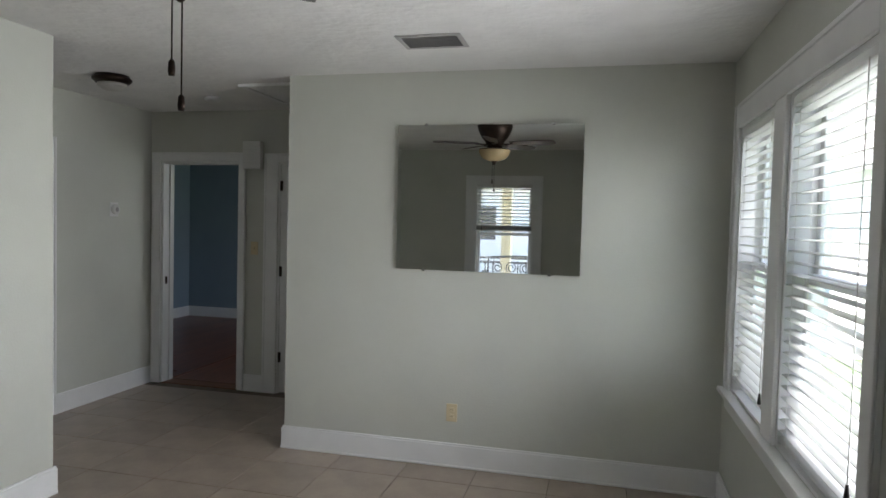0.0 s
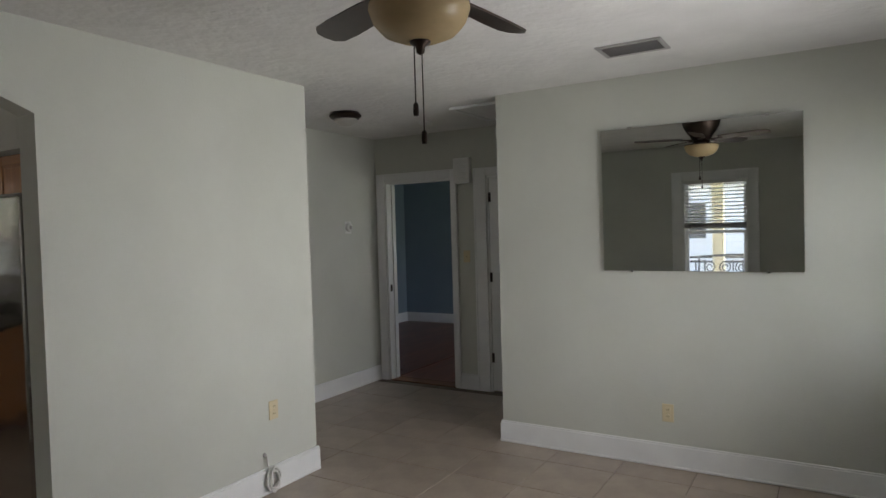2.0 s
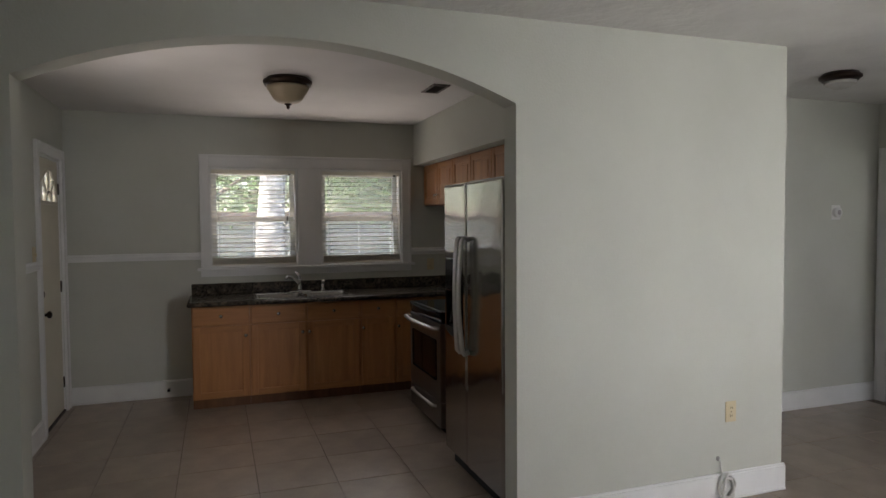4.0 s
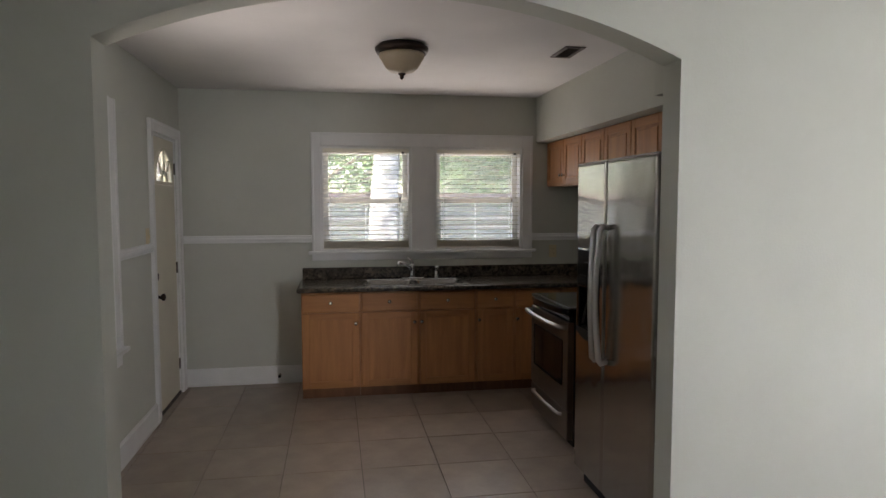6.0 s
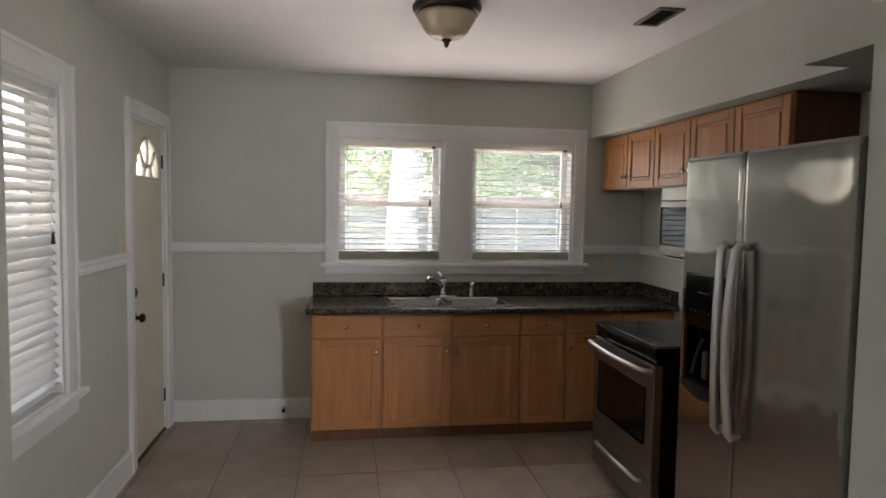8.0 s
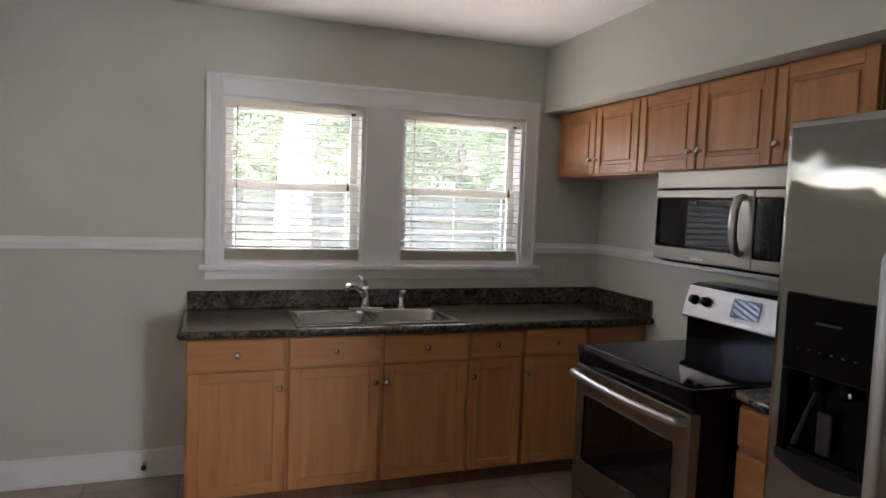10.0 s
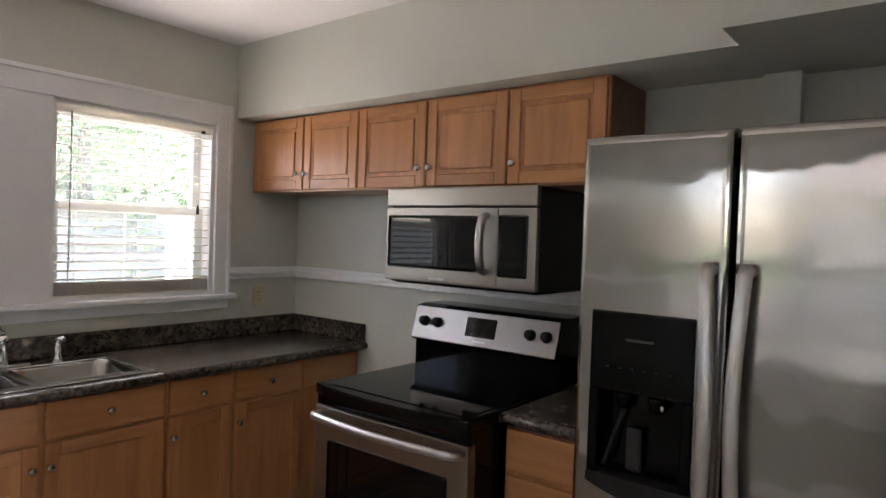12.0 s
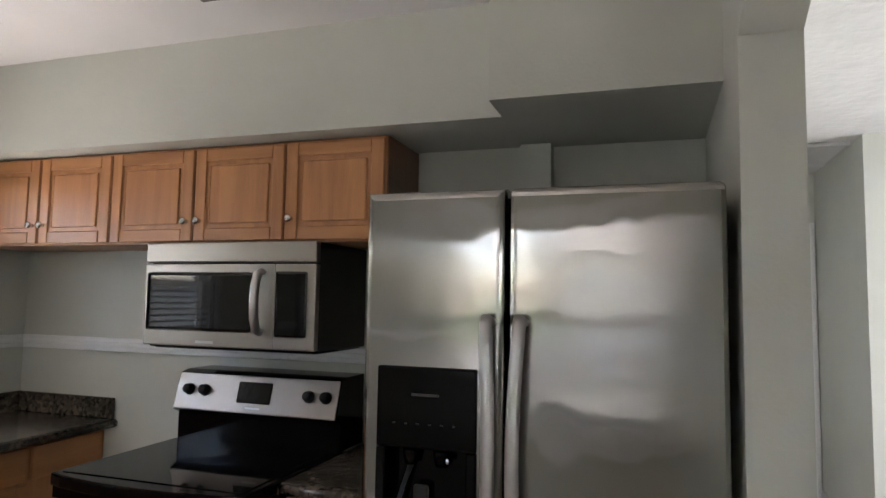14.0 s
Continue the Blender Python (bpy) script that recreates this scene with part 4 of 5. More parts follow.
# worktop with a hole for the sink
S0, S1, SX0, SX1 = 0.066, 0.922, XK + 0.115, XK + 0.59
CY0, CY1, CX1 = -0.447, YK - 0.002, XK + 0.62
top = thing("worktop", (XK + 0.3, 0.8, 0.87), "dark granite-pattern laminate worktop with backsplash", "worktop")
bm = bmesh.new()
rings = []
for zz in (0.87, 0.91):
    rings.append([[bm.verts.new((x, y, zz)) for x, y in loop] for loop in (((XK + 0.001, CY0), (CX1, CY0), (CX1, CY1), (XK + 0.001, CY1)), ((SX0 + 0.02, S0 + 0.02), (SX1 - 0.042, S0 + 0.02), (SX1 - 0.042, S1 - 0.02), (SX0 + 0.02, S1 - 0.02)))])
for k in range(4):
    j = (k + 1) % 4
    for o, i in rings:
        bm.faces.new((o[k], o[j], i[j], i[k]))
    for loop in (0, 1):
        bm.faces.new((rings[0][loop][k], rings[0][loop][j], rings[1][loop][j], rings[1][loop][k]))
bmesh.ops.recalc_face_normals(bm, faces=bm.faces[:])
part("top", bm, GRANITE, top)
part("front_edge", tube([(CX1, CY0, 0.89), (CX1, CY1, 0.89)], 0.02, 12), GRANITE, top)
part("end_edge", tube([(XK + 0.001, CY0, 0.89), (CX1, CY0, 0.89)], 0.02, 12), GRANITE, top)
part("backsplash", box(XK + 0.001, XK + 0.022, CY0, CY1, 0.9105, 1.01, 0.004), GRANITE, top)
part("side_splash", box(XK + 0.0225, CX1, YK - 0.024, YK - 0.002, 0.9105, 1.01, 0.004), GRANITE, top)

# double sink
sink = thing("kitchen_sink", (XK + 0.35, 0.5, 0.91), "double-bowl stainless steel drop-in sink", "sink")


def basin(y0, y1, x0, x1):
    own = bmesh.new()
    rings = []
    for ins, z in ((0.0, 0.9125), (0.012, 0.9), (0.02, 0.75), (0.05, 0.735)):
        c, r = [], 0.06
        for (cx_, cy_), a0 in (((x1 - ins - r, y1 - ins - r), 0), ((x0 + ins + r, y1 - ins - r), 90), ((x0 + ins + r, y0 + ins + r), 180), ((x1 - ins - r, y0 + ins + r), 270)):
            for k in range(6):
                a = radians(a0 + 18 * k)
                c.append(own.verts.new((cx_ + r * math.cos(a), cy_ + r * math.sin(a), z)))
        rings.append(c)
    for p, q in zip(rings, rings[1:]):
        for k in range(24):
            own.faces.new((p[k], q[k], q[(k + 1) % 24], p[(k + 1) % 24]))
    own.faces.new(rings[-1])
    for f in own.faces:
        f.smooth = True
    return own


my = (S0 + S1) / 2
rim = bmesh.new()
for x0, x1, y0, y1 in ((SX0, SX0 + 0.075, S0, S1), (SX1 - 0.055, SX1, S0, S1), (SX0 + 0.075, SX1 - 0.055, S0, S0 + 0.03), (SX0 + 0.075, SX1 - 0.055, S1 - 0.03, S1), (SX0 + 0.075, SX1 - 0.055, my - 0.016, my + 0.016)):
    box(x0, x1, y0, y1, 0.9102, 0.9175, 0.0025, bm=rim)
part("rim", rim, STEEL_SINK, sink)
for y0, y1 in ((S0 + 0.022, my - 0.01), (my + 0.01, S1 - 0.022)):
    bas = part("bowl", basin(y0, y1, SX0 + 0.068, SX1 - 0.047), STEEL_SINK, sink)
    part("drain", lathe([(0.045, 0), (0.045, 0.004), (0.03, 0.006)], 20, m=pose((SX0 + SX1) / 2 + 0.02, (y0 + y1) / 2, 0.7355)), CHROME, bas)

fz = 0.9175
fau = thing("kitchen_faucet", (XK + 0.15, 0.50, fz), "chrome single-lever kitchen faucet", "faucet")
part("escutcheon", box(XK + 0.122, XK + 0.178, 0.40, 0.60, fz, fz + 0.012, 0.005, seg=2), CHROME, fau)
part("column", lathe([(0.026, 0), (0.024, 0.02), (0.021, 0.08), (0.024, 0.1), (0.02, 0.12)], 20, m=pose(XK + 0.15, 0.50, fz + 0.01)), CHROME, fau)
part("spout", tube([(XK + 0.155, 0.49, fz + 0.075), (XK + 0.19, 0.455, fz + 0.12), (XK + 0.24, 0.41, fz + 0.15), (XK + 0.29, 0.375, fz + 0.152), (XK + 0.315, 0.36, fz + 0.138)], [0.018, 0.016, 0.015, 0.016, 0.015], 14), CHROME, fau)
part("lever", tube([(XK + 0.15, 0.50, fz + 0.125), (XK + 0.155, 0.492, fz + 0.155), (XK + 0.175, 0.455, fz + 0.19)], [0.017, 0.015, 0.008], 10), CHROME, fau)
spr = thing("sink_sprayer", (XK + 0.15, 0.71, fz), "chrome side sprayer beside the faucet", "sprayer")
part("collar", lathe([(0.022, 0), (0.02, 0.014), (0.013, 0.03), (0.012, 0.07)], 16, m=pose(XK + 0.15, 0.71, fz)), CHROME, spr)
part("head", tube([(XK + 0.15, 0.71, fz + 0.065), (XK + 0.152, 0.71, fz + 0.09), (XK + 0.19, 0.715, fz + 0.1)], [0.014, 0.015, 0.012], 12), CHROME, spr)

# wall cabinets
mU = pose(0, 1.776, 0)
UZ0, UZ1 = 1.722, 2.122
for a, b, doors in ((-3.395, -2.556, [(-3.395, -2.963, "r"), (-2.963, -2.556, "l")]), (-2.556, -1.694, [(-2.556, -2.122, "r"), (-2.122, -1.694, "l")]), (-1.694, -1.268, [(-1.694, -1.268, "l")])):
    c = thing("wall_cabinet", ((a + b) / 2, 1.94, UZ0), "honey oak wall cabinet with " + ("two raised-panel doors" if len(doors) == 2 else "one raised-panel door"), "cabinet", "wall cabinets")
    part("body", box(a + 0.001, b - 0.001, 0.0, YK - 1.776 - 0.002, UZ0, UZ1, m=mU), OAK, c)
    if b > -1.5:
        # this end is given a darker oak tone than the doors
        part("end_panel", box(b - 0.0005, b + 0.006, 0.0, YK - 1.776 - 0.002, UZ0, UZ1, 0.002, m=mU), OAK_SIDE, c, "dark oak side panel")
    for x0, x1, side in doors:
        panel_door(c, mU @ pose(0, -0.0005, 0), x0 + 0.006, x1 - 0.006, UZ0 + 0.008, UZ1 - 0.012, ((x1 - 0.032) if side == "r" else (x0 + 0.032), UZ0 + 0.09))
part("filler", box(XK + 0.001, -3.396, 0.002, 0.02, UZ0, UZ1, m=mU), OAK, c)

# over-the-range microwave
MX0, MX1, MZ0, MZ1, MY = -2.252, -1.487, 1.305, 1.715, 1.658
mic = thing("microwave", ((MX0 + MX1) / 2, 1.9, MZ0), "stainless steel over-the-range microwave with black window", "microwave")
part("case", box(MX0 + 0.004, MX1 - 0.004, MY + 0.03, YK - 0.002, MZ0, MZ1, 0.004), BLACK, mic, "black side case")
part("top_grille", box(MX0, MX1, MY, MY + 0.0295, 1.636, MZ1, 0.006, seg=2), STEEL, mic)
door = part("door", box(MX0, -1.661, MY, MY + 0.0295, MZ0 + 0.008, 1.631, 0.005, seg=2), STEEL, mic)
part("window", box(-2.233, -1.752, MY - 0.003, MY + 0.004, 1.372, 1.598, 0.012, seg=2), BLACK_GLASS, door, "black glass window")
part("handle", tube([(-1.713, MY, 1.375), (-1.713, MY - 0.03, 1.385), (-1.713, MY - 0.045, 1.43), (-1.713, MY - 0.05, 1.49), (-1.713, MY - 0.045, 1.55), (-1.713, MY - 0.03, 1.592), (-1.713, MY, 1.602)], 0.017, 12, flat=0.7), HANDLE, door, "bowed steel handle")
part("control_side", box(-1.659, MX1, MY, MY + 0.0295, MZ0 + 0.008, 1.631, 0.005, seg=2), STEEL, mic)
ctl = part("control_panel", box(-1.653, -1.522, MY - 0.0025, MY + 0.004, 1.36, 1.602, 0.008, seg=2), BLACK_GLASS, mic, "black glass keypad")
part("brand_plate", box(-2.0, -1.92, MY - 0.0012, MY, 1.326, 1.336), VENT_GREY, door)
part("underside", box(MX0 + 0.02, MX1 - 0.02, MY + 0.05, YK - 0.02, MZ0 - 0.006, MZ0 - 0.0005), BLACK_MATT, mic)

# range
GX0, GX1, GY = -2.235, -1.478, 1.262
rng_ = thing("kitchen_range", ((GX0 + GX1) / 2, 1.7, 0), "stainless steel electric range with black glass cooktop", "range")
part("body", box(GX0 + 0.004, GX1 - 0.004, GY + 0.045, YK - 0.03, 0.03, 0.872, 0.003), BLACK, rng_, "black enamel side body")
bow = [(GX0, 0.0), *[(GX0 + (GX1 - GX0) * k / 12, -0.05 * math.sin(math.pi * k / 12) ** 0.7) for k in range(1, 12)], (GX1, 0.0), (GX1, YK - 0.2 - GY), (GX0, YK - 0.2 - GY)]
top_bm = slab(bow, -0.042, m=pose(0, GY, 0.8725) @ Matrix(((1, 0, 0, 0), (0, 0, 1, 0), (0, -1, 0, 0), (0, 0, 0, 1))), bevel=0.008)
part("cooktop", top_bm, BLACK, rng_, "black rounded cooktop frame")
part("glass_top", box(GX0 + 0.03, GX1 - 0.03, GY + 0.02, YK - 0.24, 0.9147, 0.9175, 0.001), COOK_GLASS, rng_, "glossy black glass")
odoor = part("oven_door", box(GX0 + 0.003, GX1 - 0.003, GY, GY + 0.0445, 0.262, 0.828, 0.006, seg=2), STEEL, rng_)
part("oven_window", box(GX0 + 0.085, GX1 - 0.085, GY - 0.003, GY + 0.004, 0.41, 0.705, 0.012, seg=2), BLACK_GLASS, odoor, "black glass oven window")
part("oven_handle", tube([(GX0 + 0.03, GY, 0.793), (GX0 + 0.035, GY - 0.035, 0.798), *[(GX0 + 0.05 + (GX1 - GX0 - 0.1) * k / 10, GY - 0.05 - 0.022 * math.sin(math.pi * k / 10), 0.80) for k in range(11)], (GX1 - 0.035, GY - 0.035, 0.798), (GX1 - 0.03, GY, 0.793)], 0.016, 12), HANDLE, odoor, "bowed steel oven handle")
part("vent_strip", box(GX0 + 0.003, GX1 - 0.003, GY + 0.01, GY + 0.0445, 0.831, 0.8715), BLACK, rng_)
wd = part("warming_drawer", box(GX0 + 0.003, GX1 - 0.003, GY + 0.002, GY + 0.0445, 0.075, 0.255, 0.006, seg=2), STEEL, rng_)
part("drawer_handle", tube([(GX0 + 0.10, GY + 0.002, 0.218), (GX0 + 0.12, GY - 0.025, 0.222), ((GX0 + GX1) / 2, GY - 0.035, 0.224), (GX1 - 0.12, GY - 0.025, 0.222), (GX1 - 0.10, GY + 0.002, 0.218)], 0.012, 10), HANDLE, wd)
for xx in (GX0 + 0.06, GX1 - 0.06):
    for yy in (GY + 0.1, YK - 0.1):
        part("foot", lathe([(0.018, 0), (0.018, 0.03)], 10, m=pose(xx, yy, 0)), BLACK_MATT, rng_)
guard = slab([(YK - 0.235, 0.915), (YK - 0.235, 1.02), (YK - 0.27, 1.037), (YK - 0.228, 1.185), (YK - 0.18, 1.195), (YK - 0.03, 1.195), (YK - 0.03, 0.915)], GX1 - GX0, m=Matrix(((0, 1, 0, GX0), (1, 0, 0, 0), (0, 0, 1, 0), (0, 0, 0, 1))))
bg = part("backguard", guard, BLACK, rng_, "black glossy backguard")
lean = pose(GX0, YK - 0.274, 1.04) @ pose(0, 0, 0, -15.8, 0, 0)
ctrl = part("control_panel", box(0.004, GX1 - GX0 - 0.004, -0.004, 0.004, 0.0, 0.15, 0.004, m=lean, seg=2), STEEL, bg, "stainless control panel")
for xx in (0.07, 0.146, 0.63, 0.705):
    part("knob", lathe([(0.024, 0), (0.024, 0.006), (0.02, 0.01), (0.019, 0.026), (0.015, 0.03)], 20, m=lean @ pose(xx, -0.004, 0.082, 90, 0, 0)), BLACK_MATT, bg, "black control knob")
part("display", box(0.305, 0.46, -0.0065, -0.003, 0.04, 0.125, 0.004, m=lean), BLACK_GLASS, bg, "black clock display")
part("brand_plate", box(0.35, 0.415, -0.0052, -0.004, 0.018, 0.025, m=lean), VENT_GREY, bg)

st = thing("door_stop", (XK, -0.653, 0.077), "small dark rubber door stop on the baseboard", "door stop")
part("stem", lathe([(0.012, 0), (0.008, 0.01), (0.008, 0.05)], 12, m=pose(XK + 0.016, -0.653, 0.077, 0, 90, 0)), NICKEL, st)
part("tip", lathe([(0.013, 0), (0.013, 0.018)], 12, m=pose(XK + 0.066, -0.653, 0.077, 0, 90, 0)), BLACK_MATT, st, "black rubber tip")

# narrow drawer base between range and refrigerator
nb = thing("drawer_cabinet", (-1.30, 1.76, 0), "narrow honey oak base cabinet with three drawers", "cabinet")
mN = pose(0, 1.47, 0)
part("body", box(-1.466, -1.08, 0, YK - 1.475, 0.10, 0.868, m=mN), OAK, nb)
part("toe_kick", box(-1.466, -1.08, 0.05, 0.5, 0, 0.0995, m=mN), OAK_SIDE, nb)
for z0, z1 in ((0.715, 0.855), (0.50, 0.695), (0.305, 0.48), (0.115, 0.285)):
    drawer(nb, mN @ pose(0, -0.0005, 0), -1.456, -1.09, z0, z1, False)
nt = thing("small_worktop", (-1.30, 1.76, 0.87), "small dark granite-pattern worktop beside the range", "worktop")
part("top", box(-1.474, -1.076, 1.445, YK - 0.002, 0.8685, 0.91, 0.004), GRANITE, nt)
part("front_edge", tube([(-1.474, 1.445, 0.889), (-1.076, 1.445, 0.889)], 0.02, 12), GRANITE, nt)
part("backsplash", box(-1.474, -1.076, YK - 0.024, YK - 0.002, 0.9105, 1.01, 0.004), GRANITE, nt)

# refrigerator
RX, RXM, RXE, RYF, RZ = -1.056, -0.67, -0.163, 1.145, 1.79
fr = thing("refrigerator", (-0.64, 1.6, 0), "side-by-side stainless steel refrigerator with black dispenser", "refrigerator")
part("body", box(RX + 0.006, RXE - 0.006, RYF + 0.085, YK - 0.06, 0.06, RZ - 0.012, 0.004), BLACK_MATT, fr, "dark grey cabinet body")
part("base_grille", box(RX + 0.01, RXE - 0.01, RYF + 0.06, RYF + 0.0845, 0.012, 0.10, 0.003), BLACK_MATT, fr)
for xx in (RX + 0.08, RXE - 0.08):
    for yy in (RYF + 0.14, YK - 0.14):
        part("foot", lathe([(0.02, 0), (0.02, 0.062)], 10, m=pose(xx, yy, 0)), BLACK_MATT, fr)
DX0, DX1, DZ0, DZ1 = -1.003, -0.748, 0.885, 1.335


def fridge_door(x0, x1, hole=None):
    """A door with softly rounded front edges, cut where the dispenser sits."""
    r = 0.022
    own = bmesh.new()
    if not hole:
        box(x0, x1, RYF, RYF + 0.08, 0.11, RZ, r, bm=own, seg=4)
    else:
        box(x0, x1, RYF + 0.06, RYF + 0.08, 0.11, RZ, 0.006, bm=own, seg=2)
        o = bmesh.new()
        a = [o.verts.new((x, RYF, z)) for x, z in ((x0 + r, 0.11 + r), (x1 - r, 0.11 + r), (x1 - r, RZ - r), (x0 + r, RZ - r))]
        b = [o.verts.new((x, RYF, z)) for x, z in ((hole[0], hole[2]), (hole[1], hole[2]), (hole[1], hole[3]), (hole[0], hole[3]))]
        c = [o.verts.new((v.co.x, RYF + 0.055, v.co.z)) for v in b]
        last = a
        for k in range(4):
            o.faces.new((a[k], a[(k + 1) % 4], b[(k + 1) % 4], b[k]))
            o.faces.new((b[k], b[(k + 1) % 4], c[(k + 1) % 4], c[k]))
        o.faces.new(c)
        for s in range(1, 6):
            t = math.pi / 2 * s / 5
            g = r * (1 - math.sin(t))
            y = RYF + r * (1 - math.cos(t))
            nxt = [o.verts.new((x, y, z)) for x, z in ((x0 + g, 0.11 + g), (x1 - g, 0.11 + g), (x1 - g, RZ - g), (x0 + g, RZ - g))]
            for k in range(4):
                o.faces.new((last[(k + 1) % 4], last[k], nxt[k], nxt[(k + 1) % 4]))
            last = nxt
        nxt = [o.verts.new((v.co.x, RYF + 0.07, v.co.z)) for v in last]
        for k in range(4):
            o.faces.new((last[(k + 1) % 4], last[k], nxt[k], nxt[(k + 1) % 4]))
        bmesh.ops.recalc_face_normals(o, faces=o.faces[:])
        merge(o, own)
    return own


def fridge_handle(x, lean_to, parent):
    pts = [(x, RYF, 0.80), (x, RYF - 0.03, 0.79), *[(x + lean_to * 0.012 * math.sin(math.pi * k / 14), RYF - 0.042 - 0.018 * math.sin(math.pi * k / 14), 0.805 + 0.64 * k / 14) for k in range(15)], (x, RYF - 0.03, 1.462), (x, RYF, 1.455)]
    part("handle", tube(pts, 0.0165, 14, flat=0.8), HANDLE, parent, "long bowed steel handle")


fl = part("freezer_door", fridge_door(RX, RXM - 0.004, (DX0, DX1, DZ0, DZ1)), STEEL_DOOR, fr)
frr = part("fridge_door", fridge_door(RXM + 0.004, RXE), STEEL_DOOR, fr)
fridge_handle(-0.712, 1, fl)
fridge_handle(-0.63, -1, frr)
arcd = [(DX0 - 0.006, DZ1), (DX0 - 0.006, DZ0), *[(DX0 - 0.006 + (DX1 - DX0 + 0.012) * k / 10, DZ0 - 0.03 * math.sin(math.pi * k / 10)) for k in range(1, 10)], (DX1 + 0.006, DZ0), (DX1 + 0.006, DZ1)]
disp = bmesh.new()
box(DX0 - 0.006, DX1 + 0.006, RYF - 0.008, RYF + 0.02, 1.13, DZ1, 0.006, bm=disp, seg=2)
box(DX0 - 0.006, DX0 + 0.02, RYF - 0.008, RYF + 0.004, DZ0, 1.1295, 0.003, bm=disp)
box(DX1 - 0.02, DX1 + 0.006, RYF - 0.008, RYF + 0.004, DZ0, 1.1295, 0.003, bm=disp)
box(DX0 + 0.004, DX1 - 0.004, RYF + 0.045, RYF + 0.054, DZ0, 1.13, bm=disp)
dp = part("dispenser", disp, BLACK, fr, "black water and ice dispenser")
part("drip_tray", slab(arcd[1:-1] + [(DX1 + 0.006, DZ0 + 0.025), (DX0 - 0.006, DZ0 + 0.025)], 0.05, m=pose(0, RYF - 0.012, 0)), BLACK_MATT, fr)
for xx in (-0.923, -0.840):
    part("nozzle", lathe([(0.016, 0), (0.022, 0.03), (0.022, 0.044)], 14, m=pose(xx, RYF + 0.026, 1.085)), BLACK, fr)
part("spout_light", lathe([(0.002, 0), (0.006, 0.006), (0.006, 0.014), (0.002, 0.02)], 10, m=pose(-0.820, RYF + 0.012, 1.092)), CHROME, fr)
part("lever", tube([(-0.923, RYF + 0.03, 1.085), (-0.940, RYF + 0.016, 1.03), (-0.968, RYF + 0.008, 0.93)], [0.007, 0.005, 0.007], 8), KEY_DARK, fr, "slim grey ice lever")
part("paddle", box(-0.913, -0.873, RYF + 0.018, RYF + 0.028, 0.925, 1.035, 0.008, seg=2), KEY_DARK, fr, "grey water paddle")
for k in range(6):
    part("key_label", box(-0.963 + k * 0.032, -0.956 + k * 0.032, RYF - 0.0092, RYF - 0.0079, 1.19, 1.194), KEY_GREY, dp)
part("brand_plate", box(-0.913, -0.840, RYF - 0.0092, RYF - 0.0079, 1.262, 1.268), KEY_GREY, dp)

# ---- outside ----
GRASS = mat("mown_lawn", (0.055, 0.105, 0.02), 0.9, vary=0.25, scale=1.2, bump=0.6, bump_scale=40, fine=0.3)
LEAF = mat("tree_leaf", (0.11, 0.195, 0.05), 0.5, vary=0.3, scale=3, spread=0.15)
PALE_BARK = mat("pale_lichen_bark", (0.3, 0.29, 0.26), 0.9, vary=0.35, scale=6, bump=0.8, bump_scale=20)
BARK = mat("grey_bark", (0.16, 0.12, 0.09), 0.9, vary=0.25, scale=6, bump=0.8, bump_scale=18)
FENCE = mat("weathered_sage_fence", (0.13, 0.14, 0.11), 0.7, vary=0.08, scale=3)
PORCH = mat("cream_porch_paint", (0.72, 0.66, 0.48), 0.6, vary=0.05, scale=2)
CONCRETE = mat("porch_concrete", (0.45, 0.44, 0.41), 0.85, vary=0.1, scale=3, bump=0.2, bump_scale=50)
ASPHALT = mat("road_asphalt", (0.06, 0.06, 0.06), 0.9, vary=0.15, scale=4, bump=0.3, bump_scale=90)
ASPHALT_PALE = mat("worn_grey_driveway", (0.2, 0.2, 0.19), 0.9, vary=0.15, scale=2, bump=0.3, bump_scale=60)
ROOF = mat("grey_shingle_roof", (0.16, 0.15, 0.15), 0.9, vary=0.2, scale=8, bump=0.3, bump_scale=30)
DARK_PANE = mat("dark_window_glass", (0.03, 0.035, 0.04), 0.08, vary=0.1)

GZ0 = -0.45
setting("ground", box(-250, 250, -250, 250, GZ0 - 0.3, GZ0), GRASS, "mown green lawn")
setting("road", box(16, 22, -200, 200, GZ0 - 0.2, GZ0 + 0.01), ASPHALT, "asphalt street beyond the lawn")
setting("driveway", box(-30, 12, -22, -4.2, GZ0 - 0.2, GZ0 + 0.012), ASPHALT_PALE, "worn grey driveway beyond the porch")
setting("patio", box(-15, -3.7, -14, 8, GZ0 - 0.2, GZ0 + 0.012), CONCRETE, "pale concrete patio behind the kitchen")
setting("roof", box(XK - 0.5, XE + 0.5, YS - 0.25, RY + 0.6, H + 0.13, H + 0.3), ROOF, "grey shingle roof")
setting("foundation", box(-4.1, 4.3, -1.7, 9.6, GZ0 - 0.1, -0.145), CONCRETE, "concrete foundation")


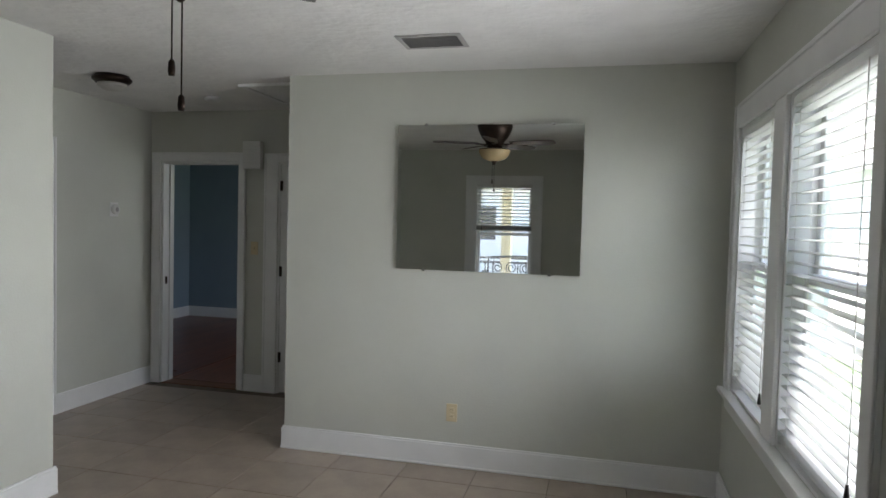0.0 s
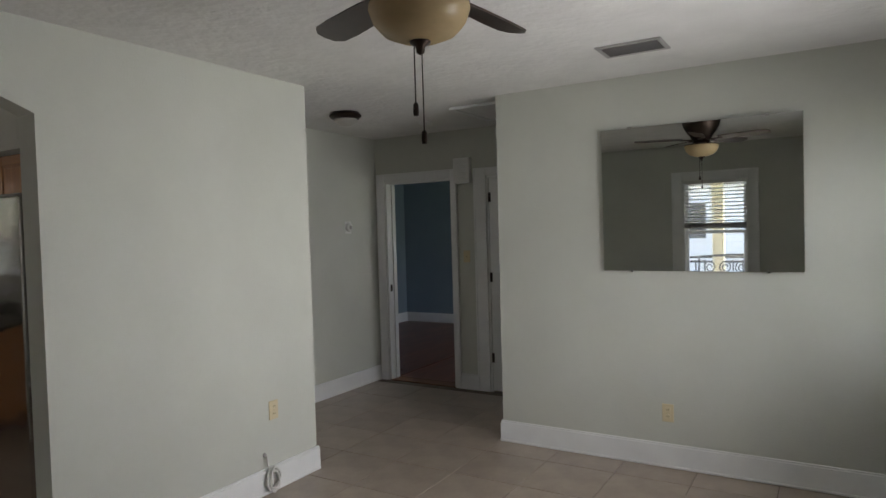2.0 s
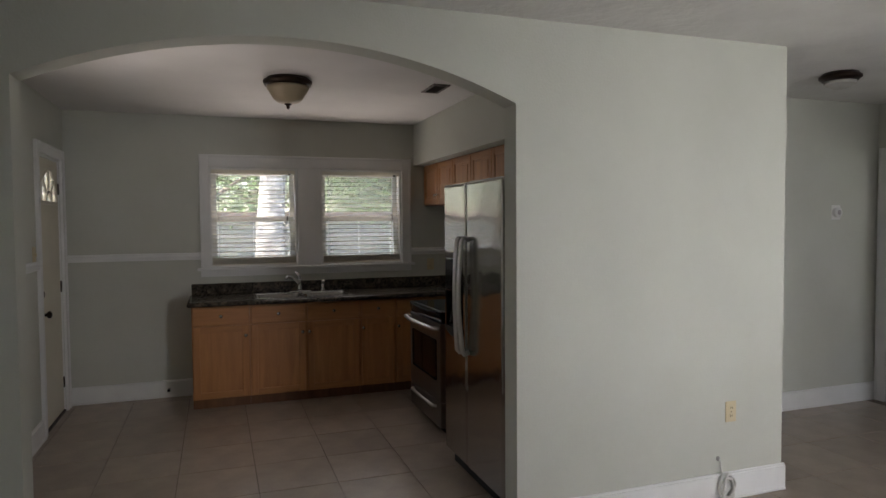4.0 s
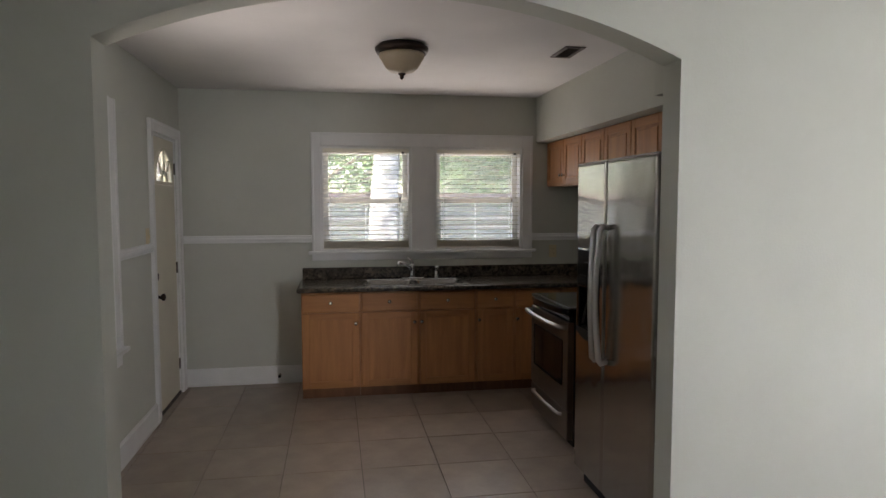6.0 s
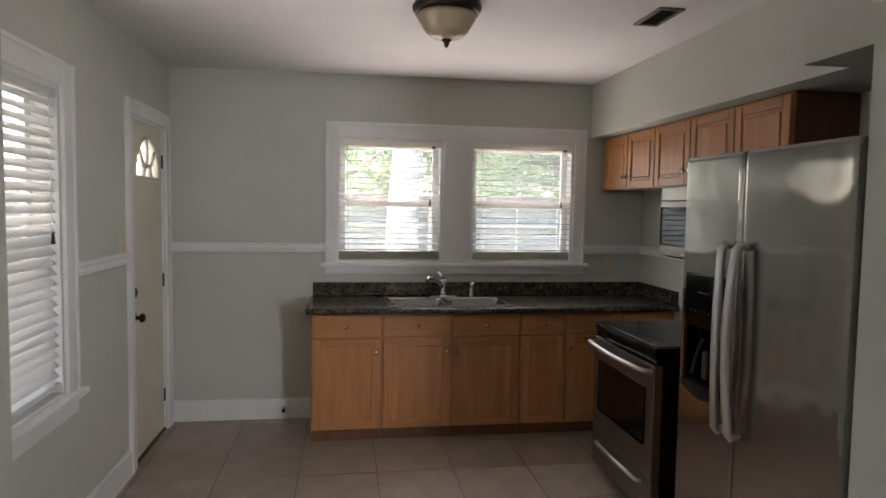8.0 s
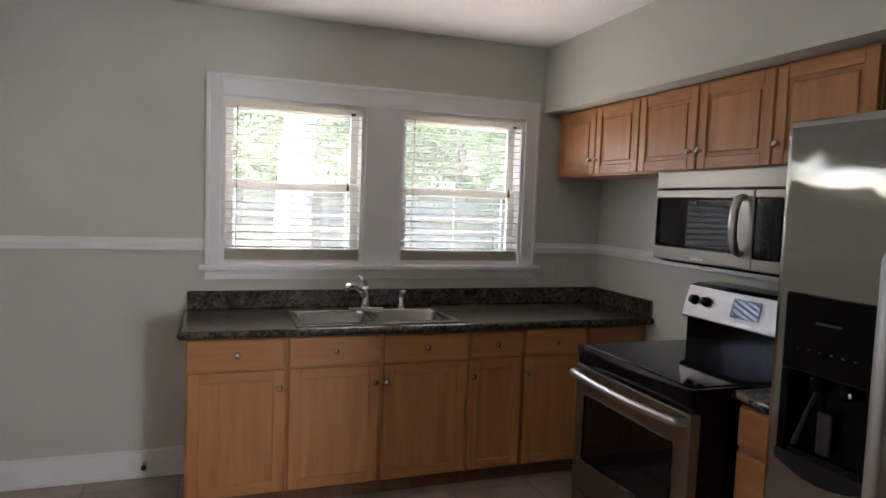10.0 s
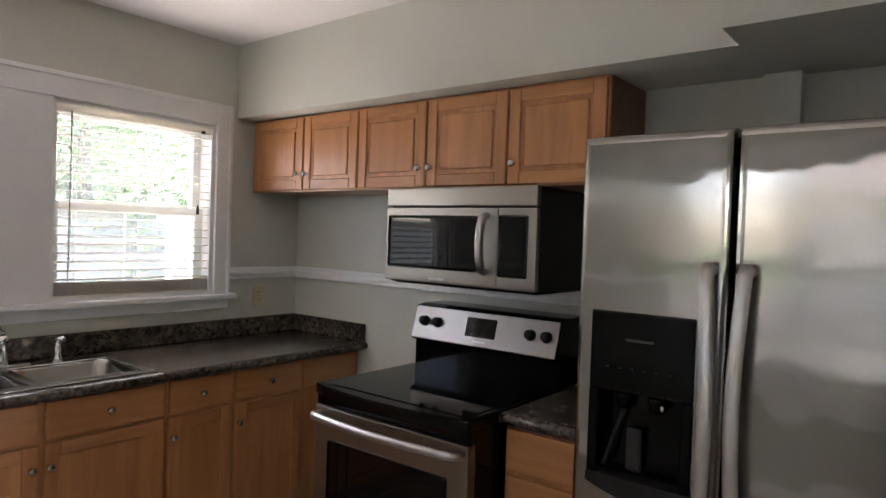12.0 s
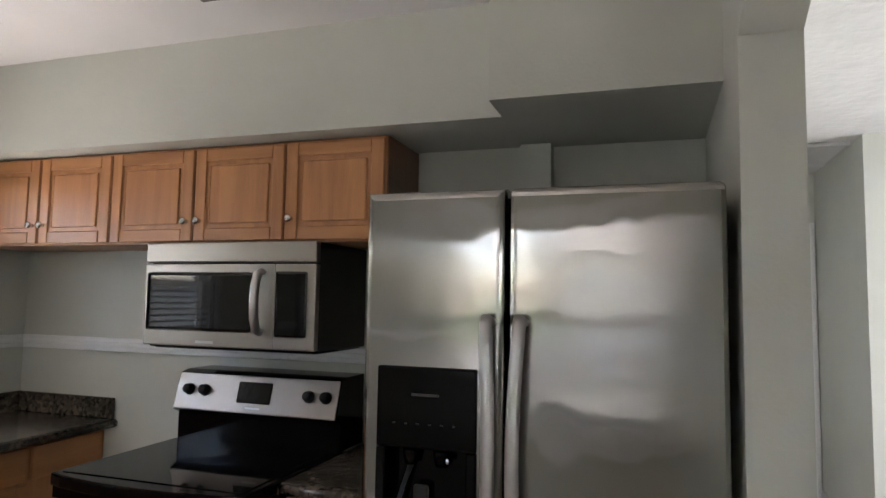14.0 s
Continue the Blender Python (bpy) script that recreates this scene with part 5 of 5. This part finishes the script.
def tree(x, y, height, spread, seed, label, bark=BARK, low=0.22):
    rnd = random.Random(seed)
    t = thing("tree", (x, y, GZ0), label, "tree", "trees round the house")
    limbs = tube([(x, y, GZ0 - 0.05), (x + 0.1, y, GZ0 + height * 0.2), (x + 0.05, y + 0.15, GZ0 + height * 0.42), (x + 0.1, y + 0.1, GZ0 + height * 0.75)], [0.03 * height, 0.023 * height, 0.018 * height, 0.006 * height], 10)
    tips = []
    for k in range(9):
        a, zz = rnd.uniform(0, 6.3), GZ0 + height * rnd.uniform(low, 0.55)
        r = spread * rnd.uniform(0.55, 0.95)
        e = (x + r * math.cos(a), y + r * math.sin(a), zz + height * rnd.uniform(0.1, 0.3))
        tips.append(e)
        tube([(x + 0.07, y + 0.12, zz), ((x + e[0]) / 2, (y + e[1]) / 2, zz + 0.5 * (e[2] - zz) + 0.15), e], [0.011 * height, 0.008 * height, 0.003 * height], 7, bm=limbs)
    part("trunk", limbs, bark, t)
    verts, faces = [], []
    centres = [(Vector(e), spread * rnd.uniform(0.28, 0.5)) for e in tips]
    centres += [(Vector((x + rnd.gauss(0, spread * 0.45), y + rnd.gauss(0, spread * 0.45), GZ0 + height * rnd.uniform(low + 0.08, 0.92))), spread * rnd.uniform(0.22, 0.45)) for _ in range(22)]
    for c, r in centres:
        for _ in range(1500 if x < 0 else 800):
            d = Vector((rnd.gauss(0, 1), rnd.gauss(0, 1), rnd.gauss(0, 0.7)))
            p = c + d.normalized() * r * rnd.uniform(0.45, 1.08)
            s = rnd.uniform(0.022, 0.055)
            u = Vector((rnd.gauss(0, 1), rnd.gauss(0, 1), rnd.gauss(0, 1))).normalized()
            v = u.orthogonal().normalized()
            w = u.cross(v) * 0.25
            n = len(verts)
            verts += [p - v * s, p + u * s * 0.45 + w * s, p + v * s, p - u * s * 0.45 + w * s]
            faces.append((n, n + 1, n + 2, n + 3))
    data = bpy.data.meshes.new("crown")
    data.from_pydata(verts, [], faces)
    data.materials.append(LEAF)
    part("crown", data, LEAF, t)


tree(-11.5, -1.2, 7.0, 3.2, 1, "leafy green tree behind the kitchen yard")
tree(-10.4, 3.6, 5.6, 2.9, 2, "leafy green tree behind the kitchen yard")
tree(-14.5, 5.8, 8.5, 3.4, 3, "tall leafy tree beyond the fence")
tree(-16.0, 0.8, 9.0, 3.6, 4, "tall leafy tree beyond the fence")
tree(-7.85, 0.58, 9.5, 2.6, 9, "tall pale-barked tree close behind the kitchen", PALE_BARK, 0.42)
tree(13.0, 9.5, 8.0, 3.2, 5, "leafy tree at the edge of the lawn")
tree(15.0, 15.0, 9.0, 3.4, 6, "tall leafy tree by the street")
tree(25.0, 6.0, 9.0, 3.6, 7, "leafy tree across the street")
tree(9.5, -13.0, 8.0, 3.2, 8, "leafy tree beyond the porch")

fence = thing("board_fence", (-8.4, 2, GZ0), "tall sage-grey board fence with a dark cap rail", "fence")
board = mesh_of("board", slab([(-0.0715, 0), (0.0715, 0), (0.0715, 2.08), (-0.0715, 2.08)], 0.02), FENCE)
for k in range(126):
    b = part("board", board, FENCE, fence)
    b.matrix_basis = pose(-8.4, -12.1 + k * 0.145, GZ0 + 0.04, 0, 0, 90)
part("cap_rail", box(-8.46, -8.32, -12.2, 6.2, GZ0 + 2.121, GZ0 + 2.19, 0.004), BARK, fence)
for z in (0.35, 1.7):
    part("fence_rail", box(-8.38, -8.34, -12.2, 6.2, GZ0 + z, GZ0 + z + 0.09), FENCE, fence)
for k in range(8):
    part("post", box(-8.34, -8.25, -11.5 + k * 2.5, -11.41 + k * 2.5, GZ0, GZ0 + 2.1, 0.004), FENCE, fence)

shed = thing("garden_shed", (-6.7, 3.7, GZ0), "low white flat-roofed shed in the back yard", "shed")
part("wall", box(-7.2, -6.2, 3.3, 4.15, GZ0, GZ0 + 2.0, 0.01), SIDING, shed)
part("roof", box(-7.3, -6.1, 3.24, 4.21, GZ0 + 2.0, GZ0 + 2.07, 0.01), SIDING, shed)
part("door", box(-6.2, -6.17, 3.45, 4.0, GZ0 + 0.05, GZ0 + 1.85, 0.004), FENCE, shed)


def house(x0, x1, y0, y1, h, label, face):
    o = thing("neighbour_house", ((x0 + x1) / 2, (y0 + y1) / 2, GZ0), label, "house", "neighbouring houses")
    part("wall", box(x0, x1, y0, y1, GZ0, GZ0 + h), SIDING, o)
    for k in range(int(h / 0.2)):
        z = GZ0 + 0.1 + k * 0.2
        part("siding_board", box(x0 - 0.02, x1 + 0.02, y0 - 0.02, y1 + 0.02, z, z + 0.17, 0.004), SIDING, o)
    ym, yl = (y0 + y1) / 2, (y1 - y0) / 2 + 0.5
    part("roof", slab([(ym - yl, h), (ym, h + yl * 0.5), (ym + yl, h), (ym + yl, h + 0.12), (ym, h + 0.12 + yl * 0.5), (ym - yl, h + 0.12)], x1 - x0 + 0.8, m=Matrix(((0, -1, 0, x1 + 0.4), (1, 0, 0, 0), (0, 0, 1, GZ0), (0, 0, 0, 1)))), ROOF, o)
    for f, a in face:
        if f == "w":
            w = part("window", box(x0 - 0.06, x0 - 0.021, a, a + 1.0, GZ0 + 1.1, GZ0 + 2.3, 0.004), TRIM, o)
            part("pane", box(x0 - 0.066, x0 - 0.0605, a + 0.08, a + 0.92, GZ0 + 1.18, GZ0 + 2.22), DARK_PANE, w)
        elif f == "n":
            w = part("window", box(a, a + 1.0, y1 + 0.021, y1 + 0.06, GZ0 + 1.1, GZ0 + 2.3, 0.004), TRIM, o)
            part("pane", box(a + 0.08, a + 0.92, y1 + 0.0605, y1 + 0.066, GZ0 + 1.18, GZ0 + 2.22), DARK_PANE, w)
        else:
            w = part("window", box(a, a + 1.0, y0 - 0.06, y0 - 0.021, GZ0 + 1.1, GZ0 + 2.3, 0.004), TRIM, o)
            part("pane", box(a + 0.08, a + 0.92, y0 - 0.066, y0 - 0.0605, GZ0 + 1.18, GZ0 + 2.22), DARK_PANE, w)
    return o


house(6.6, 13.0, 11.5, 19.0, 3.0, "white-sided neighbouring house with dark windows", [("s", 7.2), ("s", 9.3), ("w", 13.0)])
house(27.0, 36.0, 2.0, 10.0, 3.2, "white-sided house across the street", [("w", 3.0), ("w", 6.5)])

house(-3.0, 6.0, -19.0, -12.5, 2.9, "white-sided house beyond the driveway", [("n", -1.2), ("n", 1.9), ("n", 4.0)])

# porch on the south side
setting("porch_floor", box(-4.0, 4.2, -3.9, YS - DEEP, GZ0 + 0.2, -0.1), CONCRETE, "concrete porch floor")
setting("porch_ceiling", box(-4.2, 4.4, -4.1, YS - DEEP, 2.55, 2.62), PORCH, "cream porch ceiling")
for x in (-3.6, -1.2, 1.29, 4.0):
    p = thing("porch_column", (x, -3.75, -0.1), "square cream porch column", "column", "porch columns")
    part("shaft", box(x - 0.09, x + 0.09, -3.84, -3.66, -0.1, 2.55, 0.006), PORCH, p)
    part("cap", box(x - 0.12, x + 0.12, -3.87, -3.63, 2.45, 2.549, 0.006), PORCH, p)
    part("plinth", box(x - 0.12, x + 0.12, -3.87, -3.63, -0.099, 0.1, 0.006), PORCH, p)
pr = thing("porch_railing", (0.2, -3.75, -0.1), "dark metal porch railing", "railing")
for z in (0.72, 0.80):
    part("handrail", tube([(-3.5, -3.75, z), (3.9, -3.75, z)], 0.02, 8), BLACK_MATT, pr)
for k in range(50):
    part("baluster", box(-3.45 + k * 0.15, -3.43 + k * 0.15, -3.76, -3.74, -0.1, 0.75), BLACK_MATT, pr)

bench = thing("porch_bench", (1.7, -2.9, -0.1), "dark tubular metal bench on the porch", "bench")
for x in (1.05, 2.35):
    part("side_frame", tube([(x, -3.2, -0.1), (x, -3.18, 0.35), (x, -3.05, 0.62), (x, -2.75, 0.64), (x, -2.65, 0.6), (x, -2.63, 0.3), (x, -2.6, -0.1)], 0.018, 8), BLACK_MATT, bench)
for k in range(4):
    part("seat_slat", box(1.05, 2.35, -3.12 + k * 0.12, -3.05 + k * 0.12, 0.3, 0.325, 0.005), OAK_SIDE, bench)
for x in (1.05, 2.35):
    part("back_post", tube([(x, -3.2, 0.3), (x, -3.24, 0.6), (x, -3.27, 0.84)], 0.016, 8), BLACK_MATT, bench)
part("top_rail", tube([(1.05 + 1.3 * k / 12, -3.27, 0.84 + 0.03 * math.sin(math.pi * k / 12)) for k in range(13)], 0.018, 8), BLACK_MATT, bench)
part("lower_rail", tube([(1.05, -3.22, 0.5), (2.35, -3.22, 0.5)], 0.014, 8), BLACK_MATT, bench)
for k in range(5):
    cx_ = 1.22 + 0.24 * k
    part("scroll", tube([(cx_ + (0.03 + 0.004 * a) * math.cos(a * 0.6), -3.24, 0.67 + (0.03 + 0.005 * a) * math.sin(a * 0.6)) for a in range(18)], 0.011, 6), BLACK_MATT, bench, "curled iron scroll")

# ---- floor pieces ----
g = 0.4572
tile = mesh_of("tile", box(-g / 2 + 0.0024, g / 2 - 0.0024, -g / 2 + 0.0024, g / 2 - 0.0024, -0.012, 0.0, 0.001), TILE)
floor_ob = bpy.data.objects["floor"]
TX0, TY0 = 2.215, -0.02      # a joint crossing
for i in range(-14, 5):
    for j in range(-4, 13):
        cx_, cy_ = TX0 + (i + 0.5) * g, TY0 + (j + 0.5) * g
        kitchen = XK - 0.2 < cx_ < 0 and YS - 0.2 < cy_ < YK + 0.2
        living = 0 <= cx_ < XE + 0.2 and YS - 0.2 < cy_ < YN + 0.2
        hall = HX - 0.2 < cx_ < MEND + 0.2 and LEND - 0.2 < cy_ < HY + 0.1
        if not (kitchen or living or hall):
            continue
        t = part("tile", tile, TILE, floor_ob)
        t.matrix_basis = pose(cx_, cy_, random.uniform(-0.0006, 0.0006), random.uniform(-0.06, 0.06), random.uniform(-0.06, 0.06), 0)
plank_floor = bpy.data.objects["floor_bedroom"]
plank = mesh_of("plank", box(-0.0605, 0.0605, -0.6008, 0.6008, -0.008, 0.0, 0.0006), REDWOOD)
for i in range(20):
    for j in range(4):
        p = part("plank", plank, REDWOOD, plank_floor)
        p.matrix_basis = pose(-3.5 + 0.1215 * i + 0.06, HY + 0.75 + j * 1.202 - 0.4 * (i % 3) + 0.3, 0)
